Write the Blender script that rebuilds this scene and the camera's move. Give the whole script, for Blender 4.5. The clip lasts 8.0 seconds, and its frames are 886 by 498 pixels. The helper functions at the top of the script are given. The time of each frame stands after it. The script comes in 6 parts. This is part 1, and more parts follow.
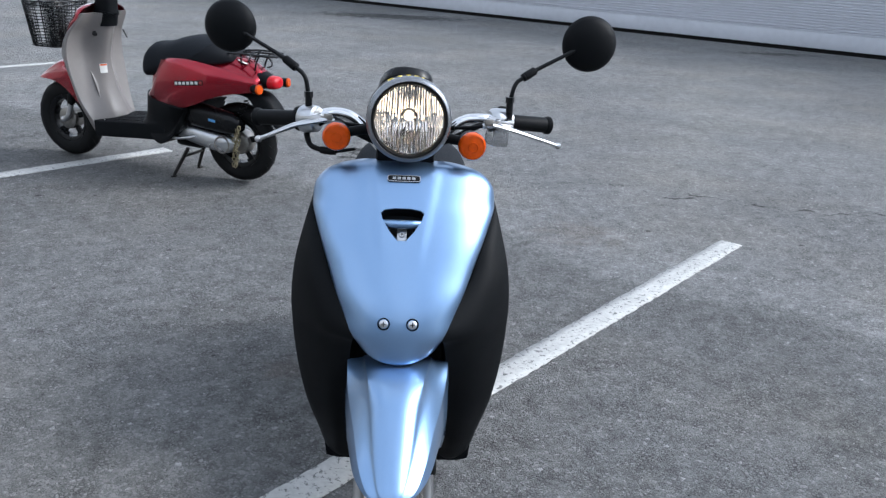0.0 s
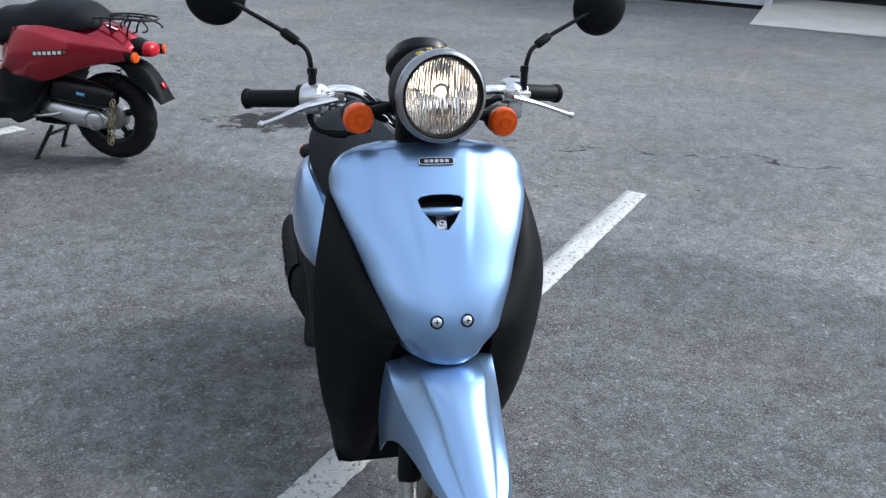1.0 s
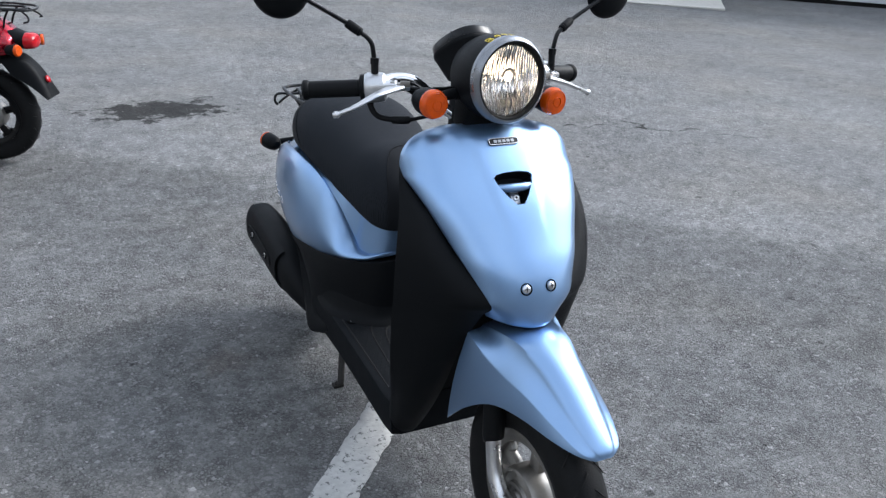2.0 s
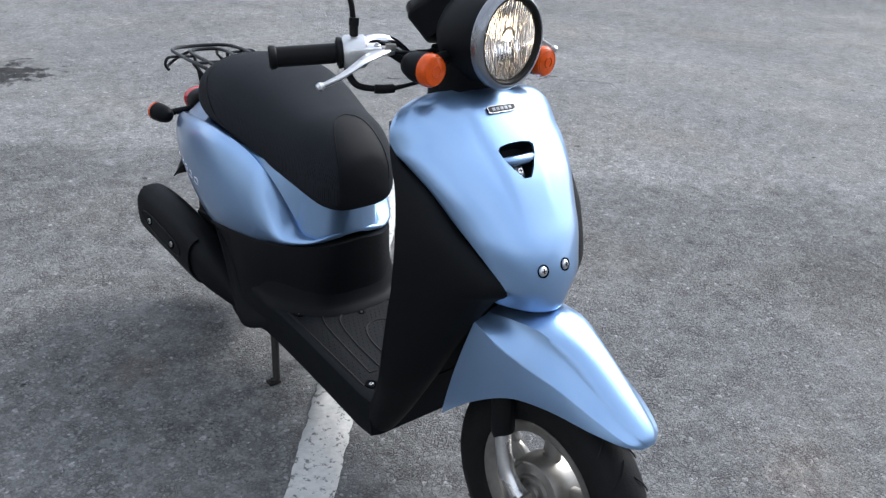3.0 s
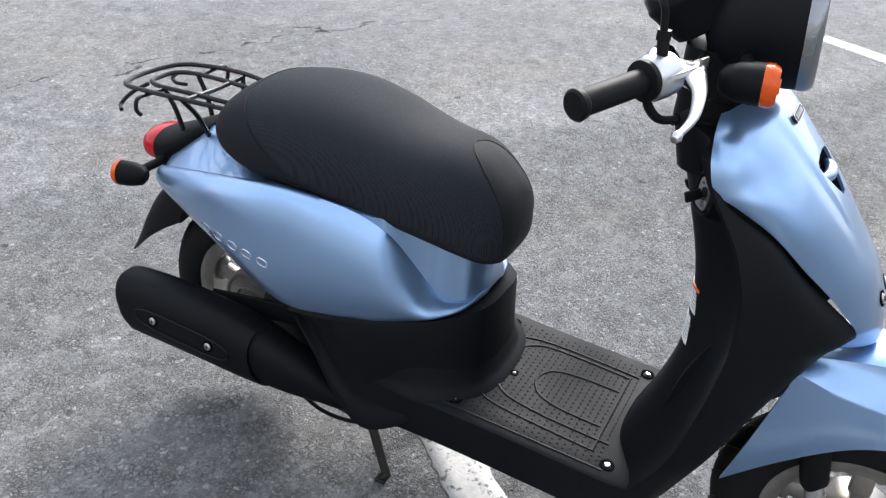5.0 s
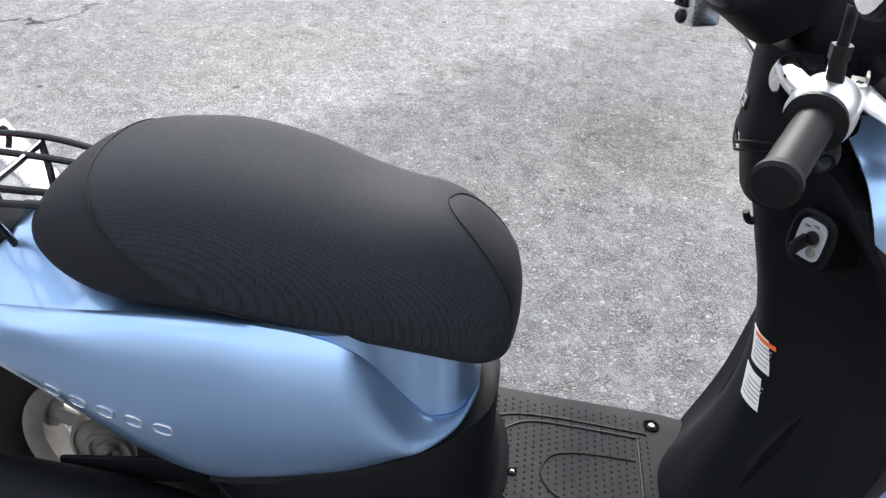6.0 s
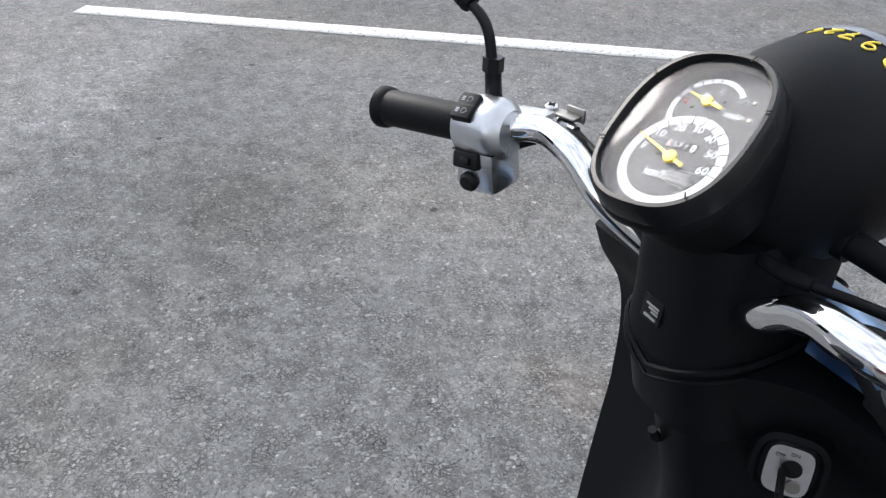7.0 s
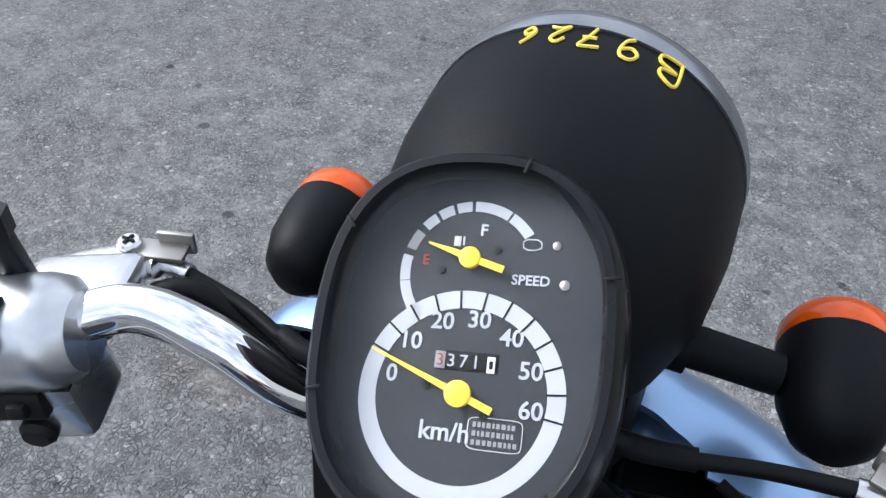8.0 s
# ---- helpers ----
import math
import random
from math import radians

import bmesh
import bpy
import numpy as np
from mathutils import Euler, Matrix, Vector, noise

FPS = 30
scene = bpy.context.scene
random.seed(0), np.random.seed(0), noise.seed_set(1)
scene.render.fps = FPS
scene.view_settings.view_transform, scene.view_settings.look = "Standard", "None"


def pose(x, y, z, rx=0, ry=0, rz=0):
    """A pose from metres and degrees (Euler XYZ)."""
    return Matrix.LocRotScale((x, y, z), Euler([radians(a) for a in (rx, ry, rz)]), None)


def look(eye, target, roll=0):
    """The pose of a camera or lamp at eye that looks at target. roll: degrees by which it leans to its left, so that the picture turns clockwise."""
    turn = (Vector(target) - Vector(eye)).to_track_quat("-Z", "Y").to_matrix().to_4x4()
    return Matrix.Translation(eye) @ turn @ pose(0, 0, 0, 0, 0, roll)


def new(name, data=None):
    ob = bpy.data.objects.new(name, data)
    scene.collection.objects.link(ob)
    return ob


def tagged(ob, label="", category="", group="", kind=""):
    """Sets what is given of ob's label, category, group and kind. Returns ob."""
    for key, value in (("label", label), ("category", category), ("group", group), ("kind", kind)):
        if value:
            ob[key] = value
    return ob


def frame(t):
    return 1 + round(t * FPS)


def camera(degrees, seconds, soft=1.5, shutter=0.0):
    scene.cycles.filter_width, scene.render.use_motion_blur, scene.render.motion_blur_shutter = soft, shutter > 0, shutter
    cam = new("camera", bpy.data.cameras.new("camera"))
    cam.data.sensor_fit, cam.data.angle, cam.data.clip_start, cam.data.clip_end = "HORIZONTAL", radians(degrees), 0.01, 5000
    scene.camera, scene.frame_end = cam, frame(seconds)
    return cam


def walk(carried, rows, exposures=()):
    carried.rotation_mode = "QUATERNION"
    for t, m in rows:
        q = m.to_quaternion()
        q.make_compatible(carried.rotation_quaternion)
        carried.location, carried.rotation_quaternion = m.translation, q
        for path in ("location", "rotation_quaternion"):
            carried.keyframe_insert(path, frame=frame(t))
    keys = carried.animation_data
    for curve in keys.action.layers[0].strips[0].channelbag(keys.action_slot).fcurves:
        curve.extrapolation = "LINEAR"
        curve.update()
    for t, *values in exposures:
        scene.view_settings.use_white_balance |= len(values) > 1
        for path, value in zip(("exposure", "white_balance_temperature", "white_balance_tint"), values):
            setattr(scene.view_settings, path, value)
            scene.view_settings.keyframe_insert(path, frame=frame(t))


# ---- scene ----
cam = camera(56.0, 8.0, 1.35)
PATH = [
    (0, (0.030, -1.282, 1.279), (0.091, 0.592, 0.584), 2.7),
    (0.5, (-0.145, -1.197, 1.268), (0.105, 0.640, 0.517), 2.8),
    (1, (-0.316, -1.109, 1.275), (0.132, 0.678, 0.496), 2.9),
    (1.5, (-0.565, -1.099, 1.274), (0.081, 0.618, 0.479), 2.9),
    (1.7, (-0.664, -1.092, 1.286), (0.069, 0.589, 0.488), 3.0),
    (2.8, (-0.922, -0.791, 1.260), (0.193, 0.631, 0.402), 5.3),
    (3, (-0.950, -0.727, 1.249), (0.242, 0.615, 0.367), 5.3),
    (3.5, (-1.056, -0.556, 1.260), (0.324, 0.569, 0.348), 4.9),
    (4, (-1.133, -0.376, 1.266), (0.328, 0.641, 0.355), 5.1),
    (4.5, (-1.161, -0.107, 1.242), (0.335, 0.838, 0.310), 4.0),
    (4.7, (-1.163, -0.001, 1.234), (0.352, 0.892, 0.281), 3.4),
    (5.8, (-0.974, 0.568, 1.197), (0.693, 0.866, 0.133), 2.4),
    (6, (-0.855, 0.617, 1.182), (0.829, 0.782, 0.115), 2.7),
    (6.5, (-0.628, 0.731, 1.192), (1.050, 0.484, 0.132), 3.8),
    (7, (-0.350, 0.749, 1.210), (1.145, -0.050, 0.149), 1.3),
    (7.4, (-0.204, 0.683, 1.212), (0.985, -0.467, 0.088), -0.2),
    (7.5, (-0.178, 0.665, 1.210), (0.928, -0.541, 0.060), -0.3),
    (8, (-0.078, 0.568, 1.203), (0.567, -0.787, -0.119), 0.8),
]
EXPOSURES = [(0, 0.75, 5880, 8), (3, 1.00, 6130, 9), (4.7, 1.30, 6350, 10), (6, 1.76, 6550, 10), (6.5, 1.71, 6500, 10), (7.2, 0.96, 6350, 10), (8, 0.98, 6050, 10)]
walk(cam, [(t, look(eye, target, roll)) for t, eye, target, roll in PATH], EXPOSURES)

# ---- light ----
SUN_AZ, SUN_EL = radians(84.0), radians(36.5)   # azimuth from +y towards +x
world = bpy.data.worlds.new("sky")
scene.world = world
world.use_nodes = True
wn, wl = world.node_tree.nodes, world.node_tree.links
wn.clear()
w_out = wn.new("ShaderNodeOutputWorld")
w_bg = wn.new("ShaderNodeBackground")
w_sky = wn.new("ShaderNodeTexSky")
w_sky.sky_type = "NISHITA"
w_sky.sun_disc = False
w_sky.sun_elevation = SUN_EL
w_sky.sun_rotation = SUN_AZ
w_sky.air_density, w_sky.dust_density, w_sky.ozone_density = 1.0, 2.0, 1.0
w_co = wn.new("ShaderNodeTexCoord")
w_noise = wn.new("ShaderNodeTexNoise")
w_noise.inputs["Scale"].default_value = 2.6
w_noise.inputs["Detail"].default_value = 7.0
w_noise.inputs["Roughness"].default_value = 0.55
w_ramp = wn.new("ShaderNodeValToRGB")
w_ramp.color_ramp.elements[0].position, w_ramp.color_ramp.elements[1].position = 0.36, 0.62
w_ramp.color_ramp.elements[0].color = (0.35, 0.35, 0.35, 1)
w_mix = wn.new("ShaderNodeMixRGB")
w_mix.inputs["Color2"].default_value = (7.4, 7.7, 8.2, 1)
w_bg.inputs["Strength"].default_value = 0.105
wl.new(w_co.outputs["Generated"], w_noise.inputs["Vector"])
wl.new(w_noise.outputs["Fac"], w_ramp.inputs["Fac"])
wl.new(w_ramp.outputs["Color"], w_mix.inputs["Fac"])
wl.new(w_sky.outputs["Color"], w_mix.inputs["Color1"])
# the thin cloud is brighter towards the sun
w_dot = wn.new("ShaderNodeVectorMath")
w_dot.operation = "DOT_PRODUCT"
w_dot.inputs[1].default_value = (math.sin(SUN_AZ) * math.cos(SUN_EL), math.cos(SUN_AZ) * math.cos(SUN_EL), math.sin(SUN_EL))
w_near = wn.new("ShaderNodeMapRange")
w_near.interpolation_type = "SMOOTHERSTEP"
w_near.inputs["From Min"].default_value, w_near.inputs["From Max"].default_value = 0.80, 0.995
w_near.inputs["To Min"].default_value, w_near.inputs["To Max"].default_value = 1.0, 3.2
w_glow = wn.new("ShaderNodeVectorMath")
w_glow.operation = "SCALE"
wl.new(w_co.outputs["Generated"], w_dot.inputs[0])
wl.new(w_dot.outputs["Value"], w_near.inputs["Value"])
wl.new(w_mix.outputs["Color"], w_glow.inputs[0])
wl.new(w_near.outputs[0], w_glow.inputs["Scale"])
wl.new(w_glow.outputs[0], w_bg.inputs["Color"])
wl.new(w_bg.outputs["Background"], w_out.inputs["Surface"])

sun_data = bpy.data.lights.new("sun", "SUN")
sun_data.energy, sun_data.angle, sun_data.color = 1.4, radians(20), (1.0, 0.96, 0.9)
sun = new("sun", sun_data)
sun_from = Vector((math.sin(SUN_AZ) * math.cos(SUN_EL), math.cos(SUN_AZ) * math.cos(SUN_EL), math.sin(SUN_EL)))
sun.matrix_world = look(sun_from * 30, (0, 0, 0))


# ---- materials ----
def node_material(name, base, rough=0.5, metal=0.0, vary=0.12, grain=60.0, bump=0.0, bump_scale=200.0, coat=0.0,
                  blotch=6.0, spec=0.5, rough_vary=0.08):
    """A principled material with two scales of variation in colour and roughness and a fine relief."""
    m = bpy.data.materials.new(name)
    m.use_nodes = True
    n, l = m.node_tree.nodes, m.node_tree.links
    p = n["Principled BSDF"]
    co = n.new("ShaderNodeTexCoord")
    fine, wide = n.new("ShaderNodeTexNoise"), n.new("ShaderNodeTexNoise")
    fine.inputs["Scale"].default_value, wide.inputs["Scale"].default_value = grain, blotch
    fine.inputs["Detail"].default_value = wide.inputs["Detail"].default_value = 4
    l.new(co.outputs["Object"], fine.inputs["Vector"])
    l.new(co.outputs["Object"], wide.inputs["Vector"])
    add = n.new("ShaderNodeMath")
    add.operation = "ADD"
    l.new(fine.outputs["Fac"], add.inputs[0])
    l.new(wide.outputs["Fac"], add.inputs[1])
    bright = n.new("ShaderNodeMapRange")
    bright.inputs["From Min"].default_value, bright.inputs["From Max"].default_value = 0.6, 1.4
    bright.inputs["To Min"].default_value, bright.inputs["To Max"].default_value = 1 - vary, 1 + vary
    l.new(add.outputs[0], bright.inputs["Value"])
    mul = n.new("ShaderNodeVectorMath")
    mul.operation = "SCALE"
    mul.inputs[0].default_value = base
    l.new(bright.outputs[0], mul.inputs["Scale"])
    l.new(mul.outputs[0], p.inputs["Base Color"])
    rr = n.new("ShaderNodeMapRange")
    rr.inputs["From Min"].default_value, rr.inputs["From Max"].default_value = 0.3, 0.7
    rr.inputs["To Min"].default_value, rr.inputs["To Max"].default_value = max(0.02, rough - rough_vary), min(1, rough + rough_vary)
    l.new(wide.outputs["Fac"], rr.inputs["Value"])
    l.new(rr.outputs[0], p.inputs["Roughness"])
    p.inputs["Metallic"].default_value = metal
    p.inputs["Coat Weight"].default_value = coat
    p.inputs["Coat Roughness"].default_value = 0.06
    p.inputs["Specular IOR Level"].default_value = spec
    if bump:
        t = n.new("ShaderNodeTexNoise")
        t.inputs["Scale"].default_value = bump_scale
        t.inputs["Detail"].default_value = 3
        l.new(co.outputs["Object"], t.inputs["Vector"])
        b = n.new("ShaderNodeBump")
        b.inputs["Strength"].default_value, b.inputs["Distance"].default_value = bump, 0.002
        l.new(t.outputs["Fac"], b.inputs["Height"])
        l.new(b.outputs["Normal"], p.inputs["Normal"])
    return m


def flake_paint(name, base, metal=0.55, rough=0.32):
    """Metallic car paint: flakes in the base, clear coat above."""
    m = node_material(name, base, rough, metal, vary=0.06, grain=900, blotch=4, coat=0.9, rough_vary=0.03)
    n, l = m.node_tree.nodes, m.node_tree.links
    v = n.new("ShaderNodeTexVoronoi")
    v.inputs["Scale"].default_value = 1400
    co = n.new("ShaderNodeTexCoord")
    l.new(co.outputs["Object"], v.inputs["Vector"])
    b = n.new("ShaderNodeBump")
    b.inputs["Strength"].default_value, b.inputs["Distance"].default_value = 0.05, 0.001
    l.new(v.outputs["Color"], b.inputs["Height"])
    l.new(b.outputs["Normal"], n["Principled BSDF"].inputs["Normal"])
    return m


def asphalt_material():
    m = bpy.data.materials.new("asphalt")
    m.use_nodes = True
    n, l = m.node_tree.nodes, m.node_tree.links
    p = n["Principled BSDF"]
    co = n.new("ShaderNodeTexCoord")
    pos = co.outputs["Object"]

    def noise_tex(scale, detail=4, rough=0.55, warp=None):
        t = n.new("ShaderNodeTexNoise")
        t.inputs["Scale"].default_value, t.inputs["Detail"].default_value, t.inputs["Roughness"].default_value = scale, detail, rough
        l.new(warp or pos, t.inputs["Vector"])
        return t.outputs["Fac"]

    def remap(v, a, b, c, d):
        t = n.new("ShaderNodeMapRange")
        for key, value in zip(("From Min", "From Max", "To Min", "To Max"), (a, b, c, d)):
            t.inputs[key].default_value = value
        l.new(v, t.inputs["Value"])
        return t.outputs[0]

    def maths(op, a, b):
        t = n.new("ShaderNodeMath")
        t.operation = op
        for i, v in enumerate((a, b)):
            if isinstance(v, float):
                t.inputs[i].default_value = v
            else:
                l.new(v, t.inputs[i])
        return t.outputs[0]

    def cells(scale, kind, place):
        t = n.new("ShaderNodeTexVoronoi")
        t.feature = kind
        t.inputs["Scale"].default_value = scale
        l.new(place, t.inputs["Vector"])
        return t

    # stones with broken outlines: the plan is bent before it is cut into cells
    bend = n.new("ShaderNodeTexNoise")
    bend.inputs["Scale"].default_value, bend.inputs["Detail"].default_value = 70, 4
    l.new(pos, bend.inputs["Vector"])
    shift = n.new("ShaderNodeVectorMath")
    shift.operation = "MULTIPLY_ADD"
    shift.inputs[1].default_value, shift.inputs[2].default_value = (0.016, 0.016, 0.0), (-0.008, -0.008, 0.0)
    l.new(bend.outputs["Color"], shift.inputs[0])
    bent = n.new("ShaderNodeVectorMath")
    l.new(pos, bent.inputs[0])
    l.new(shift.outputs[0], bent.inputs[1])
    place = bent.outputs[0]
    big, big_edge = cells(88, "F1", place), cells(88, "DISTANCE_TO_EDGE", place)
    fine, fine_edge = cells(210, "F1", place), cells(210, "DISTANCE_TO_EDGE", place)
    sep, sep2 = n.new("ShaderNodeSeparateColor"), n.new("ShaderNodeSeparateColor")
    l.new(big.outputs["Color"], sep.inputs["Color"])
    l.new(fine.outputs["Color"], sep2.inputs["Color"])
    # value of each stone, some pale ones
    tone = maths("MULTIPLY", remap(sep.outputs["Red"], 0.0, 1.0, 0.84, 1.16), remap(sep2.outputs["Red"], 0.0, 1.0, 0.90, 1.10))
    pale = maths("ADD", remap(sep.outputs["Green"], 0.984, 0.992, 0.0, 0.55), remap(sep2.outputs["Green"], 0.984, 0.992, 0.0, 0.65))
    # crevices, their shade painted into the colour: open in some places, dust-filled in others
    open_big = remap(noise_tex(11.0, 6, 0.7), 0.40, 0.64, 0.15, 0.85)
    open_fine = remap(noise_tex(19.0, 5, 0.7), 0.44, 0.66, 0.05, 0.65)
    gap_big = maths("MULTIPLY", remap(big_edge.outputs["Distance"], 0.03, 0.17, 1.0, 0.0), open_big)
    gap_fine = maths("MULTIPLY", remap(fine_edge.outputs["Distance"], 0.03, 0.24, 1.0, 0.0), open_fine)
    fleck = maths("MULTIPLY", remap(noise_tex(125.0, 3, 0.6), 0.55, 0.64, 0.0, 1.0), remap(noise_tex(5.0, 5, 0.7), 0.38, 0.62, 0.30, 1.0))
    gaps = maths("MAXIMUM", maths("MAXIMUM", gap_big, gap_fine), fleck)
    patches = maths("MULTIPLY", remap(noise_tex(0.55, 5, 0.6), 0.35, 0.65, 0.88, 1.12), remap(noise_tex(13.0, 6, 0.75), 0.35, 0.65, 0.96, 1.04))
    stains = remap(noise_tex(2.7, 6, 0.65), 0.4, 0.7, 1.04, 0.90)
    dust = remap(noise_tex(1.3, 8, 0.7), 0.5, 0.72, 0.0, 0.09)
    k = maths("MULTIPLY", maths("MULTIPLY", tone, maths("MULTIPLY", patches, stains)), remap(gaps, 0.0, 1.0, 1.10, 0.36))
    k = maths("ADD", k, pale)
    k = maths("ADD", k, dust)

    # sparse small dark specks, each of its own size
    speck = n.new("ShaderNodeTexVoronoi")
    speck.inputs["Scale"].default_value = 7.0
    l.new(pos, speck.inputs["Vector"])
    pick = n.new("ShaderNodeSeparateColor")
    l.new(speck.outputs["Color"], pick.inputs["Color"])
    near = maths("ADD", speck.outputs["Distance"], remap(noise_tex(60.0, 4), 0.3, 0.7, -0.03, 0.03))
    k = maths("MULTIPLY", k, remap(maths("SUBTRACT", near, maths("MULTIPLY", maths("MAXIMUM", maths("SUBTRACT", pick.outputs["Red"], 0.55), 0.0), 0.20)), 0.0, 0.03, 0.45, 1.0))

    # the paler half of the lot, beyond a ragged border
    half = n.new("ShaderNodeSeparateXYZ")
    l.new(pos, half.inputs[0])
    border = maths("ADD", maths("MULTIPLY", half.outputs["X"], 0.745), half.outputs["Y"])
    border = maths("ADD", border, maths("ADD", remap(noise_tex(1.6, 7, 0.65), 0.25, 0.75, -0.32, 0.32), remap(noise_tex(24.0, 6, 0.75), 0.3, 0.7, -0.16, 0.16)))
    k = maths("MULTIPLY", k, maths("MULTIPLY", remap(border, 2.50, 2.74, 0.88, 1.24), remap(border, 1.0, 2.4, 1.06, 0.95)))

    # wet looking stains where something was spilled: centre, half sizes and turn on the plan
    dark = None
    for x, y, a, b, deep, soft_edge in ((-0.10, 3.85, 0.46, 0.27, 0.80, 0.12), (1.83, 0.25, 0.40, 0.24, 0.30, 0.60), (-0.5, 13.6, 1.6, 0.6, 0.6, 0.2), (5.2, 1.35, 0.13, 0.08, 0.5, 0.4), (4.9, 10.4, 0.7, 0.2, 0.5, 0.3)):
        mp = n.new("ShaderNodeVectorMath")
        mp.operation = "SUBTRACT"
        mp.inputs[1].default_value = (x, y, 0)
        l.new(pos, mp.inputs[0])
        sc = n.new("ShaderNodeVectorMath")
        sc.operation = "MULTIPLY"
        sc.inputs[1].default_value = (1 / a, 1 / b, 0)
        l.new(mp.outputs[0], sc.inputs[0])
        ln = n.new("ShaderNodeVectorMath")
        ln.operation = "LENGTH"
        l.new(sc.outputs[0], ln.inputs[0])
        edge = maths("ADD", ln.outputs["Value"], remap(noise_tex(6.0, 6, 0.7), 0.3, 0.7, -0.55, 0.75))
        one = remap(edge, 0.85 - soft_edge, 0.85 + soft_edge, deep, 0.0)
        dark = one if dark is None else maths("MAXIMUM", dark, one)
    k = maths("MULTIPLY", k, maths("SUBTRACT", 1.0, dark))

    # a crack that winds across the lot, and finer ones
    warp = n.new("ShaderNodeTexNoise")
    warp.inputs["Scale"].default_value, warp.inputs["Detail"].default_value = 3.0, 6
    l.new(pos, warp.inputs["Vector"])
    sxyz = n.new("ShaderNodeSeparateXYZ")
    l.new(pos, sxyz.inputs[0])
    along = maths("ADD", maths("MULTIPLY", sxyz.outputs["X"], 0.36), sxyz.outputs["Y"])
    off = maths("ABSOLUTE", maths("ADD", maths("SUBTRACT", along, 3.68), remap(warp.outputs["Fac"], 0.2, 0.8, -0.3, 0.3)), 0.0)
    inside = maths("MULTIPLY", remap(sxyz.outputs["X"], 0.7, 1.1, 0.0, 1.0), remap(sxyz.outputs["X"], 2.6, 3.6, 1.0, 0.0))
    broken = remap(noise_tex(9.0, 3), 0.42, 0.52, 0.0, 1.0)
    crack = maths("MULTIPLY", maths("MULTIPLY", remap(off, 0.008, 0.028, 0.75, 0.0), inside), broken)
    k = maths("MULTIPLY", k, maths("SUBTRACT", 1.0, crack))

    mul = n.new("ShaderNodeVectorMath")
    mul.operation = "SCALE"
    hue = n.new("ShaderNodeMixRGB")
    hue.inputs["Color1"].default_value, hue.inputs["Color2"].default_value = (0.186, 0.188, 0.190, 1), (0.204, 0.200, 0.192, 1)
    l.new(remap(noise_tex(0.9, 4), 0.45, 0.7, 0.0, 1.0), hue.inputs["Fac"])
    rusty = n.new("ShaderNodeMixRGB")
    rusty.inputs["Color2"].default_value = (0.125, 0.082, 0.052, 1)
    l.new(hue.outputs[0], rusty.inputs["Color1"])
    brown = None
    for x, y, r in ((0.70, -0.15, 0.16), (-0.36, 1.04, 0.10), (0.80, 2.45, 0.24)):
        mp = n.new("ShaderNodeVectorMath")
        mp.operation = "DISTANCE"
        mp.inputs[1].default_value = (x, y, 0)
        l.new(pos, mp.inputs[0])
        edge = maths("ADD", maths("MULTIPLY", mp.outputs["Value"], 1 / r), remap(noise_tex(9.0, 6, 0.75), 0.3, 0.7, -0.7, 0.8))
        one = remap(edge, 0.3, 1.0, 0.22, 0.0)
        brown = one if brown is None else maths("MAXIMUM", brown, one)
    l.new(brown, rusty.inputs["Fac"])
    l.new(rusty.outputs[0], mul.inputs[0])
    l.new(k, mul.inputs["Scale"])
    l.new(mul.outputs[0], p.inputs["Base Color"])
    p.inputs["Roughness"].default_value = 0.85
    p.inputs["Specular IOR Level"].default_value = 0.12
    height = maths("ADD", maths("MULTIPLY", gaps, -1.0), maths("ADD", maths("MULTIPLY", sep.outputs["Blue"], 0.6), maths("MULTIPLY", sep2.outputs["Blue"], 0.35)))
    b = n.new("ShaderNodeBump")
    b.inputs["Strength"].default_value, b.inputs["Distance"].default_value = 0.85, 0.007
    l.new(height, b.inputs["Height"])
    l.new(b.outputs["Normal"], p.inputs["Normal"])
    return m


def line_paint_material():
    """Worn road paint: the asphalt shows through chipped spots."""
    m = node_material("worn_line_paint", (0.42, 0.42, 0.41), 0.75, vary=0.2, grain=70, blotch=7, bump=0.5, bump_scale=110)
    n, l = m.node_tree.nodes, m.node_tree.links
    p = n["Principled BSDF"]
    co = n.new("ShaderNodeTexCoord")
    t = n.new("ShaderNodeTexNoise")
    t.inputs["Scale"].default_value, t.inputs["Detail"].default_value, t.inputs["Roughness"].default_value = 55, 6, 0.7
    l.new(co.outputs["Object"], t.inputs["Vector"])
    r = n.new("ShaderNodeMapRange")
    r.inputs["From Min"].default_value, r.inputs["From Max"].default_value = 0.39, 0.44
    l.new(t.outputs["Fac"], r.inputs["Value"])
    mix = n.new("ShaderNodeMixRGB")
    mix.inputs["Color1"].default_value = (0.12, 0.12, 0.12, 1)
    old = p.inputs["Base Color"].links[0].from_socket
    l.new(r.outputs[0], mix.inputs["Fac"])
    l.new(old, mix.inputs["Color2"])
    l.new(mix.outputs[0], p.inputs["Base Color"])
    return m


def glass_material(name, tint=(1, 1, 1), rough=0.02, ior=1.45):
    m = bpy.data.materials.new(name)
    m.use_nodes = True
    p = m.node_tree.nodes["Principled BSDF"]
    p.inputs["Base Color"].default_value = (*tint, 1)
    p.inputs["Transmission Weight"].default_value = 1.0
    p.inputs["Roughness"].default_value = rough
    p.inputs["IOR"].default_value = ior
    return m


